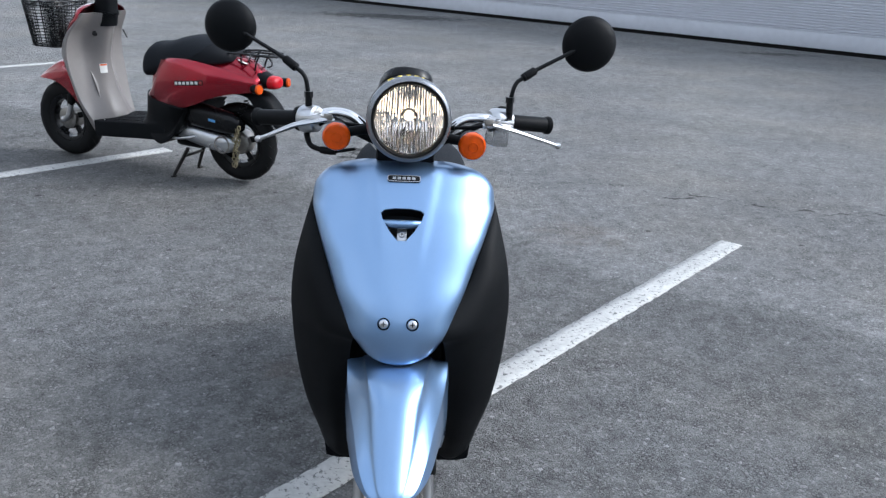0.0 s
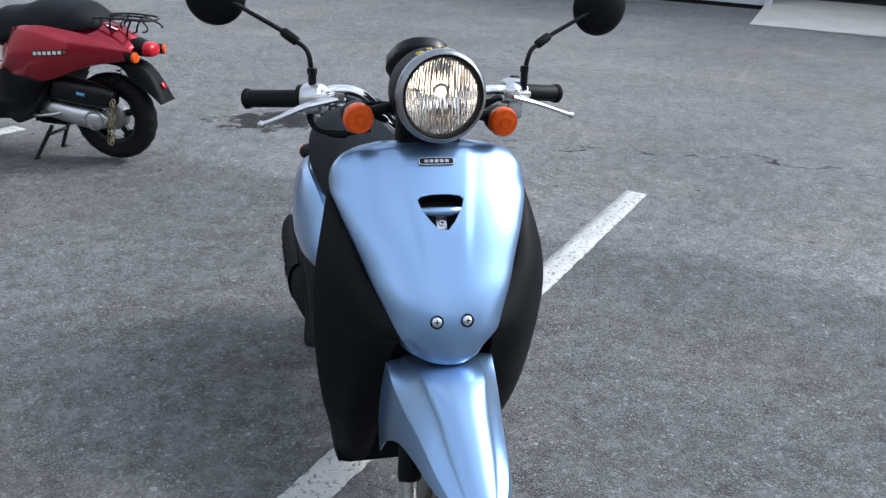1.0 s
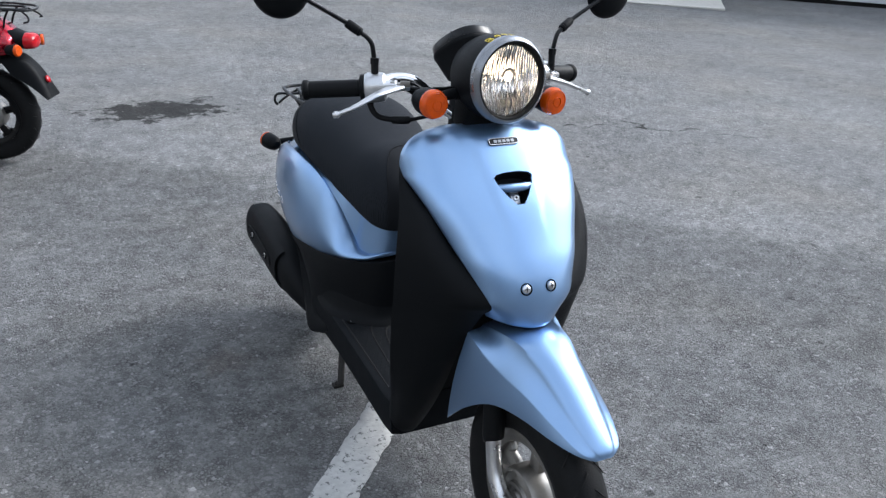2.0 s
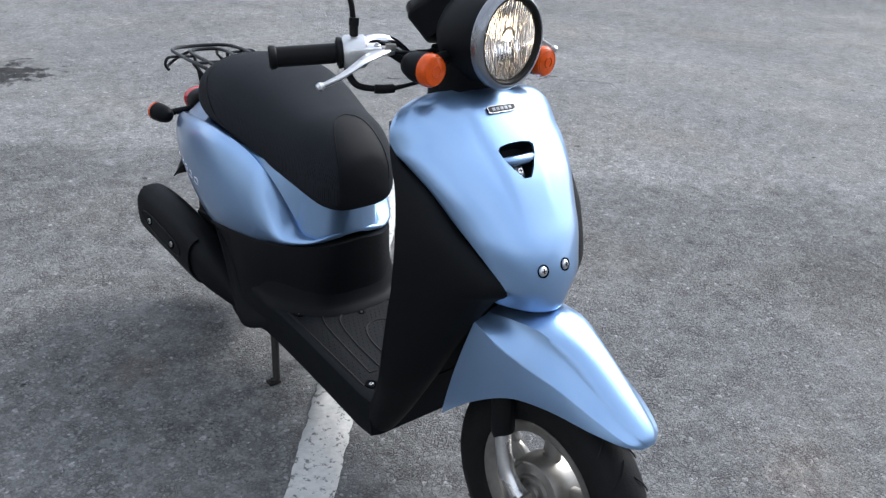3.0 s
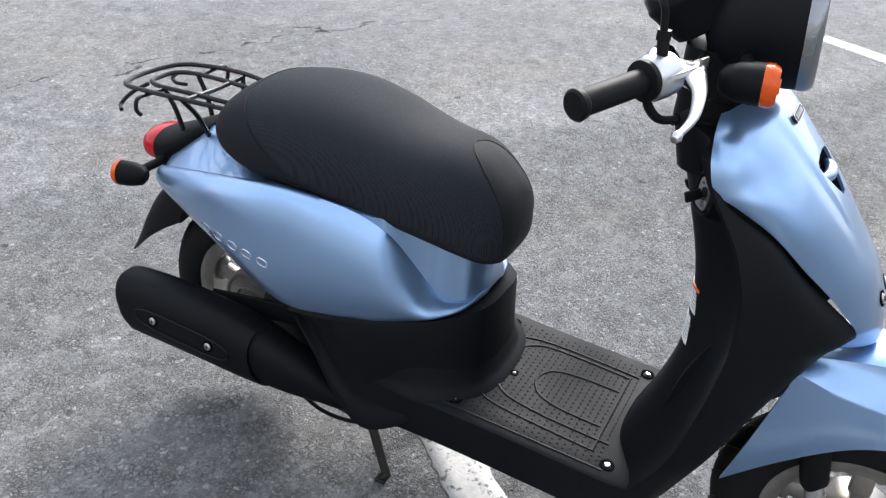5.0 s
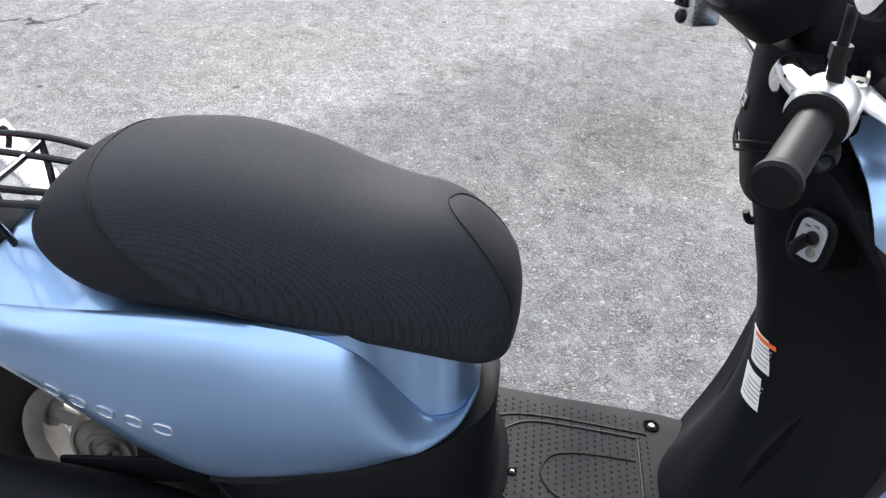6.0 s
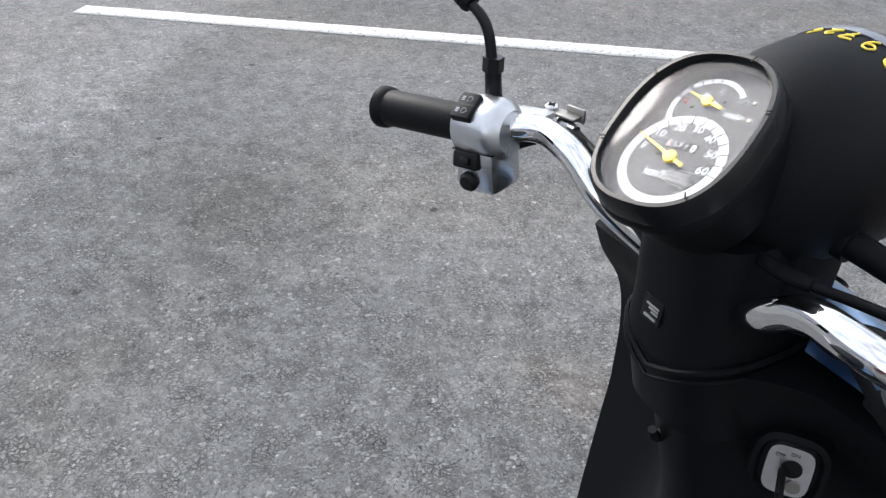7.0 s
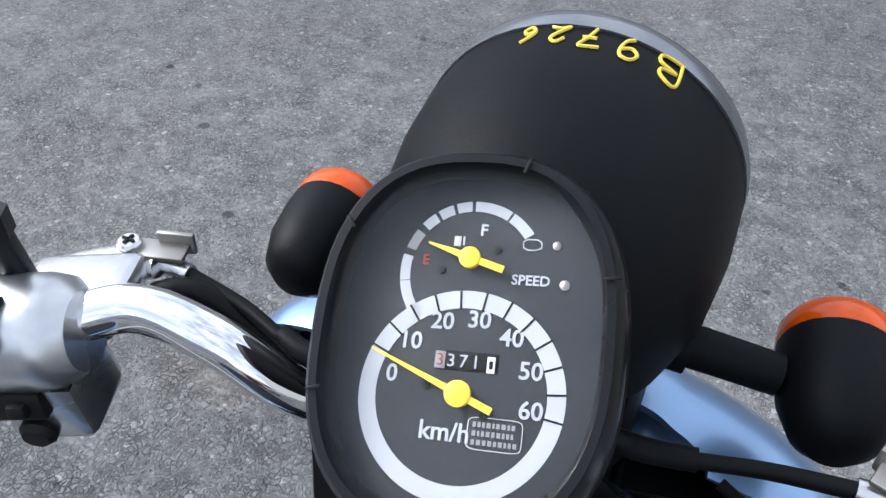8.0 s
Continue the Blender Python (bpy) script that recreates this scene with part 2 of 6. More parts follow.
def glow_material(name, colour, strength):
    m = bpy.data.materials.new(name)
    m.use_nodes = True
    p = m.node_tree.nodes["Principled BSDF"]
    p.inputs["Base Color"].default_value = (*colour, 1)
    p.inputs["Emission Color"].default_value = (*colour, 1)
    p.inputs["Emission Strength"].default_value = strength
    return m


def seat_material():
    """Black seat vinyl with a grid of fine pits."""
    m = node_material("perforated_vinyl", (0.0175, 0.0198, 0.0240), 0.72, spec=0.07, vary=0.15, grain=300, blotch=5, rough_vary=0.06)
    n, l = m.node_tree.nodes, m.node_tree.links
    p = n["Principled BSDF"]
    co = n.new("ShaderNodeTexCoord")
    mp = n.new("ShaderNodeMapping")
    mp.inputs["Rotation"].default_value = (0, 0, radians(4))
    l.new(co.outputs["Object"], mp.inputs["Vector"])
    flat = n.new("ShaderNodeVectorMath")
    flat.operation = "MULTIPLY"
    flat.inputs[1].default_value = (1, 1, 0.0)
    l.new(mp.outputs[0], flat.inputs[0])
    v = n.new("ShaderNodeTexVoronoi")
    v.inputs["Scale"].default_value, v.inputs["Randomness"].default_value = 320, 0.22
    l.new(flat.outputs[0], v.inputs["Vector"])
    r = n.new("ShaderNodeMapRange")
    r.inputs["From Min"].default_value, r.inputs["From Max"].default_value = 0.18, 0.33
    l.new(v.outputs["Distance"], r.inputs["Value"])
    # the shade inside the pits is also darkened into the colour
    pit_shade = n.new("ShaderNodeMapRange")
    pit_shade.inputs["To Min"].default_value = 0.42
    l.new(r.outputs[0], pit_shade.inputs["Value"])
    dim = n.new("ShaderNodeVectorMath")
    dim.operation = "SCALE"
    l.new(p.inputs["Base Color"].links[0].from_socket, dim.inputs[0])
    l.new(pit_shade.outputs[0], dim.inputs["Scale"])
    l.new(dim.outputs[0], p.inputs["Base Color"])
    b = n.new("ShaderNodeBump")
    b.inputs["Strength"].default_value, b.inputs["Distance"].default_value = 0.35, 0.0008
    l.new(r.outputs[0], b.inputs["Height"])
    l.new(b.outputs["Normal"], p.inputs["Normal"])
    return m


M_ASPHALT = asphalt_material()
M_LINE = line_paint_material()
M_BLUE = flake_paint("sky_blue_metallic_paint", (0.232, 0.372, 0.600), 0.86, 0.34)
M_RED = flake_paint("red_metallic_paint", (0.31, 0.0015, 0.015), 0.9, 0.24)
M_BEIGE = node_material("beige_plastic", (0.175, 0.162, 0.156), 0.36, vary=0.05)
M_BLACK = node_material("black_textured_plastic", (0.0042, 0.0049, 0.0060), 0.55, spec=0.10, vary=0.2, grain=500, bump=0.12, bump_scale=900)
M_FLOOR = node_material("dusty_black_plastic", (0.0046, 0.0056, 0.0072), 0.62, spec=0.11, vary=0.3, grain=120, blotch=9, bump=0.2, bump_scale=700)
M_RUBBER = node_material("black_rubber", (0.0045, 0.0050, 0.0058), 0.52, spec=0.13, vary=0.2, grain=200, bump=0.1, bump_scale=600)
M_TYRE = node_material("tyre_rubber", (0.0065, 0.0067, 0.0072), 0.74, spec=0.2, vary=0.35, grain=90, blotch=11, bump=0.25, bump_scale=300)
M_GLOSS = node_material("black_gloss_enamel", (0.006, 0.0065, 0.0075), 0.28, spec=0.22, vary=0.1, grain=100)
M_SEAT = seat_material()
M_VINYL = node_material("black_vinyl_side", (0.0105, 0.0116, 0.0140), 0.64, spec=0.10, vary=0.12, grain=500, bump=0.15, bump_scale=1200)
M_CHROME = node_material("chrome", (0.78, 0.78, 0.79), 0.05, 1.0, vary=0.03, rough_vary=0.03)
M_ALU = node_material("cast_aluminium", (0.62, 0.62, 0.63), 0.30, 1.0, vary=0.08, grain=200, bump=0.06, bump_scale=900)
M_SILVER = node_material("silver_paint", (0.55, 0.56, 0.58), 0.30, 0.92, vary=0.06, grain=300)
M_RIMGREY = node_material("grey_ring_enamel", (0.24, 0.25, 0.27), 0.3, 0.75, vary=0.08, grain=150)
M_STEEL = node_material("dull_steel", (0.31, 0.295, 0.275), 0.42, 0.9, vary=0.2, grain=60, blotch=20)
M_RUST = node_material("rusty_steel", (0.014, 0.012, 0.011), 0.6, 0.2, vary=0.4, grain=80, blotch=25, bump=0.3)
M_AMBER = node_material("amber_lens", (0.60, 0.075, 0.002), 0.16, vary=0.25, grain=90, coat=0.30, spec=0.25)
M_REDLENS = node_material("red_lens", (0.42, 0.006, 0.012), 0.22, vary=0.05, coat=0.25, spec=0.25)
M_GLASS = glass_material("clear_glass")
M_DIALGLASS = glass_material("coated_dial_glass", ior=1.22)
M_BULB = glow_material("filament_glow", (1.0, 0.78, 0.52), 3.2)
M_BOWL = node_material("lamp_reflector", (0.90, 0.90, 0.91), 0.10, 1.0, vary=0.1, grain=120, rough_vary=0.05)
M_WHITE = node_material("white_print", (0.40, 0.42, 0.45), 0.5, vary=0.04)
M_LABEL = node_material("white_label", (0.62, 0.62, 0.60), 0.45, vary=0.06)
M_ORANGE = node_material("orange_print", (0.65, 0.12, 0.03), 0.5, vary=0.04)
M_INK = node_material("black_print", (0.0045, 0.0045, 0.005), 0.55, spec=0.2, vary=0.04)
M_RECESS_SHADE = node_material("deep_black", (0.0012, 0.0013, 0.0016), 0.8, spec=0.02, vary=0.1)
M_PALEINK = node_material("grey_print", (0.24, 0.24, 0.25), 0.5, vary=0.05)
M_DIAL = node_material("dial_face", (0.006, 0.009, 0.015), 0.6, vary=0.05)
M_YELLOW = node_material("yellow_paint", (0.80, 0.55, 0.03), 0.5, vary=0.08)
M_MARK = node_material("yellow_marker", (0.72, 0.56, 0.06), 0.45, vary=0.18, grain=200)
M_CHAIN = node_material("weathered_chain", (0.26, 0.22, 0.13), 0.5, 0.4, vary=0.3, grain=120, blotch=20)
M_CRIMSON = node_material("red_print", (0.26, 0.03, 0.025), 0.5, vary=0.05)
M_BLUEPRINT = node_material("blue_print", (0.10, 0.30, 0.60), 0.4, vary=0.05)
M_WALL = node_material("white_coated_sheet", (0.55, 0.56, 0.61), 0.42, vary=0.06, grain=8, blotch=0.7)
M_KICK = node_material("pale_kick_plate", (0.55, 0.565, 0.61), 0.38, vary=0.08, grain=10, blotch=1.0)
M_CONCRETE = node_material("pale_concrete", (0.52, 0.50, 0.46), 0.85, vary=0.18, grain=30, blotch=2.0, bump=0.4, bump_scale=60)
M_RENDER = node_material("grey_render", (0.30, 0.30, 0.29), 0.85, vary=0.12, grain=20, blotch=0.6, bump=0.3, bump_scale=90)
M_ROOM_SHADE = node_material("dark_interior", (0.03, 0.035, 0.035), 0.8, vary=0.2, grain=6, blotch=1)
M_PEBBLE = node_material("pale_pebbles", (0.30, 0.29, 0.28), 0.8, vary=0.35, grain=40, blotch=15)


# ---- mesh helpers ----
def part(name, bm, material, parent=None, label="", smooth=38):
    me = bpy.data.meshes.new(name)
    bmesh.ops.recalc_face_normals(bm, faces=bm.faces)
    for f in bm.faces:
        f.smooth = True
    bm.to_mesh(me)
    bm.free()
    me.set_sharp_from_angle(angle=radians(smooth))
    me.materials.append(material)
    ob = new(name, me)
    ob.parent = parent
    return tagged(ob, label)


def smooth_rows(rows, n):
    """Rows of numbers, carried smoothly through all of them and cut into n even steps."""
    a = np.array(rows, float)
    out = []
    for t in np.linspace(0, len(a) - 1, n):
        i = min(int(t), len(a) - 2)
        f = t - i
        p0, p1, p2, p3 = a[max(i - 1, 0)], a[i], a[i + 1], a[min(i + 2, len(a) - 1)]
        out.append(0.5 * (2 * p1 + (p2 - p0) * f + (2 * p0 - 5 * p1 + 4 * p2 - p3) * f * f + (3 * p1 - p0 - 3 * p2 + p3) * f ** 3))
    return out


def loft(rings, cap=True, closed=True):
    bm = bmesh.new()
    vs = [[bm.verts.new(p) for p in r] for r in rings]
    k = len(rings[0])
    for a, b in zip(vs, vs[1:]):
        for i in range(k if closed else k - 1):
            j = (i + 1) % k
            bm.faces.new((a[i], a[j], b[j], b[i]))
    if cap and closed:
        bm.faces.new(vs[0])
        bm.faces.new(vs[-1])
    return bm


def tube(points, radius, seg=10, steps=6, bm=None, cap=True):
    """A round bar through the points; radius is one number or one for each point."""
    bm = bm or bmesh.new()
    rad = radius if isinstance(radius, (list, tuple)) else [radius] * len(points)
    rows = smooth_rows([(*p, r) for p, r in zip(points, rad)], (len(points) - 1) * steps + 1)
    pts = [Vector(r[:3]) for r in rows]
    side, rings = None, []
    for i, p in enumerate(pts):
        d = (pts[min(i + 1, len(pts) - 1)] - pts[max(i - 1, 0)]).normalized()
        if side is None:
            side = d.orthogonal().normalized()
        side = (side - d * side.dot(d)).normalized()
        up = d.cross(side)
        rings.append([bm.verts.new(p + float(rows[i][3]) * (math.cos(a) * side + math.sin(a) * up)) for a in np.linspace(0, 2 * math.pi, seg, endpoint=False)])
    for a, b in zip(rings, rings[1:]):
        for i in range(seg):
            j = (i + 1) % seg
            bm.faces.new((a[i], a[j], b[j], b[i]))
    if cap:
        bm.faces.new(rings[0])
        bm.faces.new(rings[-1])
    return bm


def axis_matrix(origin, direction):
    """Local z along the direction."""
    q = Vector(direction).normalized().to_track_quat("Z", "Y")
    return Matrix.Translation(origin) @ q.to_matrix().to_4x4()


def lathe(profile, origin=(0, 0, 0), direction=(0, 0, 1), seg=32, bm=None, squash=(1, 1), cap=True):
    """A body turned round the direction: profile rows are (radius, height)."""
    bm = bm or bmesh.new()
    m = axis_matrix(origin, direction)
    rings = []
    for r, h in profile:
        if r < 1e-6:
            rings.append([bm.verts.new(m @ Vector((0, 0, h)))])
        else:
            rings.append([bm.verts.new(m @ Vector((r * squash[0] * math.cos(a), r * squash[1] * math.sin(a), h))) for a in np.linspace(0, 2 * math.pi, seg, endpoint=False)])
    for a, b in zip(rings, rings[1:]):
        for i in range(seg):
            j = (i + 1) % seg
            if len(a) == 1 and len(b) == 1:
                continue
            if len(a) == 1:
                bm.faces.new((a[0], b[i], b[j]))
            elif len(b) == 1:
                bm.faces.new((a[i], a[j], b[0]))
            else:
                bm.faces.new((a[i], a[j], b[j], b[i]))
    for r in (rings[0], rings[-1]):
        if cap and len(r) > 1:
            bm.faces.new(r)
    return bm


def ring_body(profile, origin, direction, seg=36, bm=None):
    """Like lathe, but the profile is a closed loop (a hoop)."""
    bm = bm or bmesh.new()
    m = axis_matrix(origin, direction)
    rings = [[bm.verts.new(m @ Vector((r * math.cos(a), r * math.sin(a), h))) for a in np.linspace(0, 2 * math.pi, seg, endpoint=False)] for r, h in profile]
    for a, b in zip(rings, rings[1:] + rings[:1]):
        for i in range(seg):
            j = (i + 1) % seg
            bm.faces.new((a[i], a[j], b[j], b[i]))
    return bm


def rbox(size, bevel=0.003, m=None, bm=None, segments=2):
    """A box with rounded edges, set by the matrix m."""
    own = bmesh.new()
    bmesh.ops.create_cube(own, size=1)
    bmesh.ops.scale(own, vec=size, verts=own.verts)
    if bevel:
        bmesh.ops.bevel(own, geom=own.edges[:], offset=bevel, segments=segments, affect="EDGES", profile=0.5)
    if m is not None:
        bmesh.ops.transform(own, matrix=m, verts=own.verts)
    if bm is None:
        return own
    tmp = bpy.data.meshes.new("tmp")
    own.to_mesh(tmp)
    own.free()
    bm.from_mesh(tmp)
    bpy.data.meshes.remove(tmp)
    return bm


def oval(a, b, n=48, power=2.5):
    out = []
    for t in np.linspace(0, 2 * math.pi, n, endpoint=False):
        c, s = math.cos(t), math.sin(t)
        out.append((a * math.copysign(abs(c) ** (2 / power), c), b * math.copysign(abs(s) ** (2 / power), s)))
    return out


def skin(rows_c, rows_e, nu=40, nv=40, bend=0.9, shape=None):
    """A bent shell: down its middle runs rows_c (y, z), along its edges rows_e (x, y, z), mirrored."""
    cs, es = smooth_rows(rows_c, nv), smooth_rows(rows_e, nv)
    rings = []
    for c, e in zip(cs, es):
        ring = []
        for u in np.linspace(-1, 1, nu + 1):
            s = abs(u)
            if shape:
                fx, fd = shape(s, len(rings) / (nv - 1))
            else:
                fx = math.sin(bend * s * math.pi / 2) / math.sin(bend * math.pi / 2)
                fd = (1 - math.cos(bend * s * math.pi / 2)) / (1 - math.cos(bend * math.pi / 2))
            ring.append((math.copysign(e[0] * fx, u), c[0] + (e[1] - c[0]) * fd, c[1] + (e[2] - c[1]) * fd))
        rings.append(ring)
    return rings


def shell(rings, thick):
    """A closed sheet of that thickness, its second side set inwards along the normals."""
    bm = loft(rings, cap=False, closed=False)
    bmesh.ops.recalc_face_normals(bm, faces=bm.faces)
    bm.normal_update()
    nv, nu = len(rings), len(rings[0])
    bm.verts.ensure_lookup_table()
    outer = list(bm.verts)
    mid = sum((v.co for v in outer), Vector()) / len(outer)
    turn = sum((v.co - mid).dot(v.normal) for v in outer)
    inner = [bm.verts.new(v.co - v.normal * math.copysign(thick, turn)) for v in outer]
    for i in range(nv - 1):
        for j in range(nu - 1):
            a, b, c, d = i * nu + j, i * nu + j + 1, (i + 1) * nu + j + 1, (i + 1) * nu + j
            bm.faces.new((inner[d], inner[c], inner[b], inner[a]))
    rim = [j for j in range(nu)] + [i * nu + nu - 1 for i in range(1, nv)] + [(nv - 1) * nu + j for j in range(nu - 2, -1, -1)] + [i * nu for i in range(nv - 2, 0, -1)]
    for a, b in zip(rim, rim[1:] + rim[:1]):
        bm.faces.new((outer[a], outer[b], inner[b], inner[a]))
    return bm


def carve(ob, cutters):
    """Cuts the cutters' bodies out of ob and removes them."""
    for c in cutters:
        mod = ob.modifiers.new("cut", "BOOLEAN")
        mod.operation, mod.object, mod.solver = "DIFFERENCE", c, "EXACT"
    bpy.context.view_layer.update()
    me = bpy.data.meshes.new_from_object(ob.evaluated_get(bpy.context.evaluated_depsgraph_get()))
    ob.modifiers.clear()
    ob.data = me
    me.set_sharp_from_angle(angle=radians(38))
    for c in cutters:
        bpy.data.objects.remove(c)


def lettering(name, text, size, material, m, parent, label="", extrude=0.0002, bold=0.0):
    cu = bpy.data.curves.new(name, "FONT")
    cu.body, cu.size, cu.extrude, cu.align_x, cu.align_y, cu.offset = text, size, extrude, "CENTER", "CENTER", bold
    cu.resolution_u = 3
    tmp = new("tmp", cu)
    bpy.context.view_layer.update()
    me = bpy.data.meshes.new_from_object(tmp.evaluated_get(bpy.context.evaluated_depsgraph_get()))
    bpy.data.objects.remove(tmp)
    me.transform(m)
    me.materials.clear()
    me.materials.append(material)
    me.name = name
    ob = new(name, me)
    ob.parent = parent
    return tagged(ob, label)


def basis(origin, right, up):
    """Local x to the right, y up, z outwards."""
    r = Vector(right).normalized()
    u = Vector(up)
    u = (u - r * u.dot(r)).normalized()
    n = r.cross(u)
    m = Matrix((r, u, n)).transposed().to_4x4()
    return Matrix.Translation(origin) @ m


# ---- the lot ----
def flat_sheet(name, corners, z, material, parent=None, cuts=0):
    bm = bmesh.new()
    bm.faces.new([bm.verts.new((x, y, z)) for x, y in corners])
    if cuts:
        bmesh.ops.subdivide_edges(bm, edges=bm.edges[:], cuts=cuts, use_grid_fill=True)
    return part(name, bm, material, parent)


ground = flat_sheet("ground", ((-700, -700), (700, -700), (700, 700), (-700, 700)), 0.0, M_ASPHALT)
tagged(ground, "worn grey asphalt parking lot with stains and a crack", "ground", kind="structure")


def parking_line(far_end, direction, length, width, seed):
    """A painted bar with ragged edges, a few millimetres thick."""
    rnd = random.Random(seed)
    d = Vector((*direction, 0)).normalized()
    s = Vector((d.y, -d.x, 0))
    n = int(length / 0.02)
    e = Vector((*far_end, 0))
    top = []
    for i in range(n + 1):
        p = e - d * (length * i / n)
        top.append([(*(p + s * (k * width / 2 + (rnd.uniform(-0.003, 0.003)))).to_2d(), 0.003) for k in (-1, -0.33, 0.33, 1)])
    bm = loft(top, cap=False, closed=False)
    ob = part("parking_line", bm, M_LINE, None)
    ob.modifiers.new("thick", "SOLIDIFY").thickness = 0.003
    return tagged(ob, "chipped white painted parking line on the asphalt", "line", "parking lines", "structure")


parking_line((1.508, 2.385), (0.664, 0.748), 4.9, 0.105, 1)
parking_line((4.10, 0.43), (0.615, 0.788), 4.9, 0.135, 2)
parking_line((-1.52, 3.745), (0.70, 0.714), 4.9, 0.110, 3)
parking_line((-3.53, 6.95), (0.665, 0.747), 4.9, 0.110, 4)


def pebbles():
    """Loose pale grit on the asphalt near the scooter."""
    rnd = random.Random(5)
    verts, faces = [], []
    for i in range(900):
        x, y = rnd.uniform(-2.2, 3.6), rnd.uniform(-1.0, 4.2)
        r = 0.0016 + 0.0030 * rnd.random() ** 3
        a0 = rnd.random() * 6.28
        k = len(verts)
        for j in range(5):
            a = a0 + j * 1.2566 + rnd.uniform(-0.3, 0.3)
            verts.append((x + r * math.cos(a) * rnd.uniform(0.7, 1.2), y + r * math.sin(a) * rnd.uniform(0.7, 1.2), 0.0))
        verts.append((x, y, r * 0.8))
        faces += [(k + j, k + (j + 1) % 5, k + 5) for j in range(5)]
    me = bpy.data.meshes.new("grit")
    me.from_pydata(verts, [], faces)
    me.materials.append(M_PEBBLE)
    tagged(new("grit", me), "loose pale grit scattered on the asphalt", "grit", kind="stuff")


pebbles()

# the workshop wall: W along the wall, N towards the lot
WALL_P = Vector((6.93, 9.78, 0))
WALL_D = Vector((0.785, -0.619, 0)).normalized()
WALL_N = Vector((-WALL_D.y, WALL_D.x, 0)) * -1


def wall_m(s, out=0.0, z=0.0):
    """A frame on the wall: x along it, y into the building, z up; s metres along from the jamb."""
    m = Matrix((WALL_D, -WALL_N, Vector((0, 0, 1)))).transposed().to_4x4()
    return Matrix.Translation(WALL_P + WALL_D * s + WALL_N * out + Vector((0, 0, z))) @ m


def rib_wall(name, s0, s1, height=3.2):
    """Ribbed sheet cladding over a backing wall."""
    root = new(name)
    root.matrix_world = wall_m(s0)
    tagged(root, "white ribbed metal sheet wall of the workshop", "wall", kind="structure")
    w = s1 - s0
    bm = rbox((w, 0.16, height), 0.004, Matrix.Translation((w / 2, 0.10, height / 2 + 0.08)))
    part("wall_core", bm, M_WALL, root)
    plate = rbox((w, 0.03, 0.225), 0.006, Matrix.Translation((w / 2, 0.0, 0.060 + 0.1125)))
    # black block: the shade under the kick plate is put into its colour
    part("dark_base", rbox((w, 0.12, 0.075), 0.0, Matrix.Translation((w / 2, 0.085, 0.0375))), M_INK, root, "black block standing in for the shade under the kick plate")
    part("kick_plate", plate, M_KICK, root, "plain pale metal kick plate")
    ledge = rbox((w, 0.02, 0.018), 0.004, Matrix.Translation((w / 2, -0.012, 0.296)))
    part("drip_edge", ledge, M_KICK, root)
    x, widths = 0.0, 2.4
    while x < w - 0.01:
        pw = min(widths, w - x)
        rows = []
        k = 0
        z = 0.310
        while z < height:
            for dz, dy in ((0.0, 0.016), (0.006, 0.006), (0.025, 0.004), (0.031, 0.016)):
                rows.append((z + dz, dy))
            z += 0.0375
        bm = bmesh.new()
        va = [bm.verts.new((x + 0.004, dy, zz)) for zz, dy in rows]
        vb = [bm.verts.new((x + pw - 0.004, dy, zz)) for zz, dy in rows]
        for i in range(len(rows) - 1):
            bm.faces.new((va[i], vb[i], vb[i + 1], va[i + 1]))
        part("cladding_panel", bm, M_WALL, root, smooth=20)
        x += pw
    return root


rib_wall("wall_west", -16.0, 0.0)
rib_wall("wall_east", 2.15, 12.0)
bm = rbox((0.10, 0.24, 3.2), 0.006, wall_m(0.05, 0.0, 1.66) @ Matrix.Translation((0, 0.06, 0)))
tagged(part("door_jamb", bm, M_KICK), "pale metal jamb of the workshop opening", "jamb", kind="structure")
# room behind the opening; its darkness is put into the colour of its walls
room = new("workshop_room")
tagged(room, "workshop room behind the open doorway, its dimness painted on", "room", kind="structure")
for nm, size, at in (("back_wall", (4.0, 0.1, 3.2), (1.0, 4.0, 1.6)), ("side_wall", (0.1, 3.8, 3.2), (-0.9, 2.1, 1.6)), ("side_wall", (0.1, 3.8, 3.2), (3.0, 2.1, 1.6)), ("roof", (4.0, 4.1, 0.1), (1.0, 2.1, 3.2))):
    part(nm, rbox(size, 0.0, wall_m(0) @ Matrix.Translation(at)), M_ROOM_SHADE, room)


def concrete_ramp():
    """A low sloping concrete apron before the doorway."""
    bm = bmesh.new()
    pts = []
    for s, out in ((0.02, 1.90), (1.93, 1.90), (1.95, -0.9), (0.0, -0.9)):
        pts.append(WALL_P + WALL_D * s + WALL_N * out)
    low = [bm.verts.new((p.x, p.y, 0.0)) for p in pts]
    high = [bm.verts.new((p.x, p.y, z)) for p, z in zip(pts, (0.008, 0.03, 0.12, 0.12))]
    bm.faces.new(high)
    bm.faces.new(low)
    for i in range(4):
        j = (i + 1) % 4
        bm.faces.new((low[i], low[j], high[j], high[i]))
    bmesh.ops.bevel(bm, geom=bm.edges[:], offset=0.006, segments=1, affect="EDGES")
    tagged(part("concrete_ramp", bm, M_CONCRETE), "pale stained concrete ramp before the workshop doorway", "ramp", kind="structure")


concrete_ramp()

# plain unseen walls, added to darken the horizon that the paint reflects
for name, size, at in (("boundary_wall_west", (0.25, 30.0, 6.0), (-13.0, 1.0, 3.0)), ("boundary_wall_south", (30.0, 0.25, 6.0), (2.2, -14.2, 3.0))):
    tagged(part(name, rbox(size, 0.01, Matrix.Translation(at)), M_RENDER), "plain grey wall added out of view to darken the reflected horizon", "wall", kind="structure")


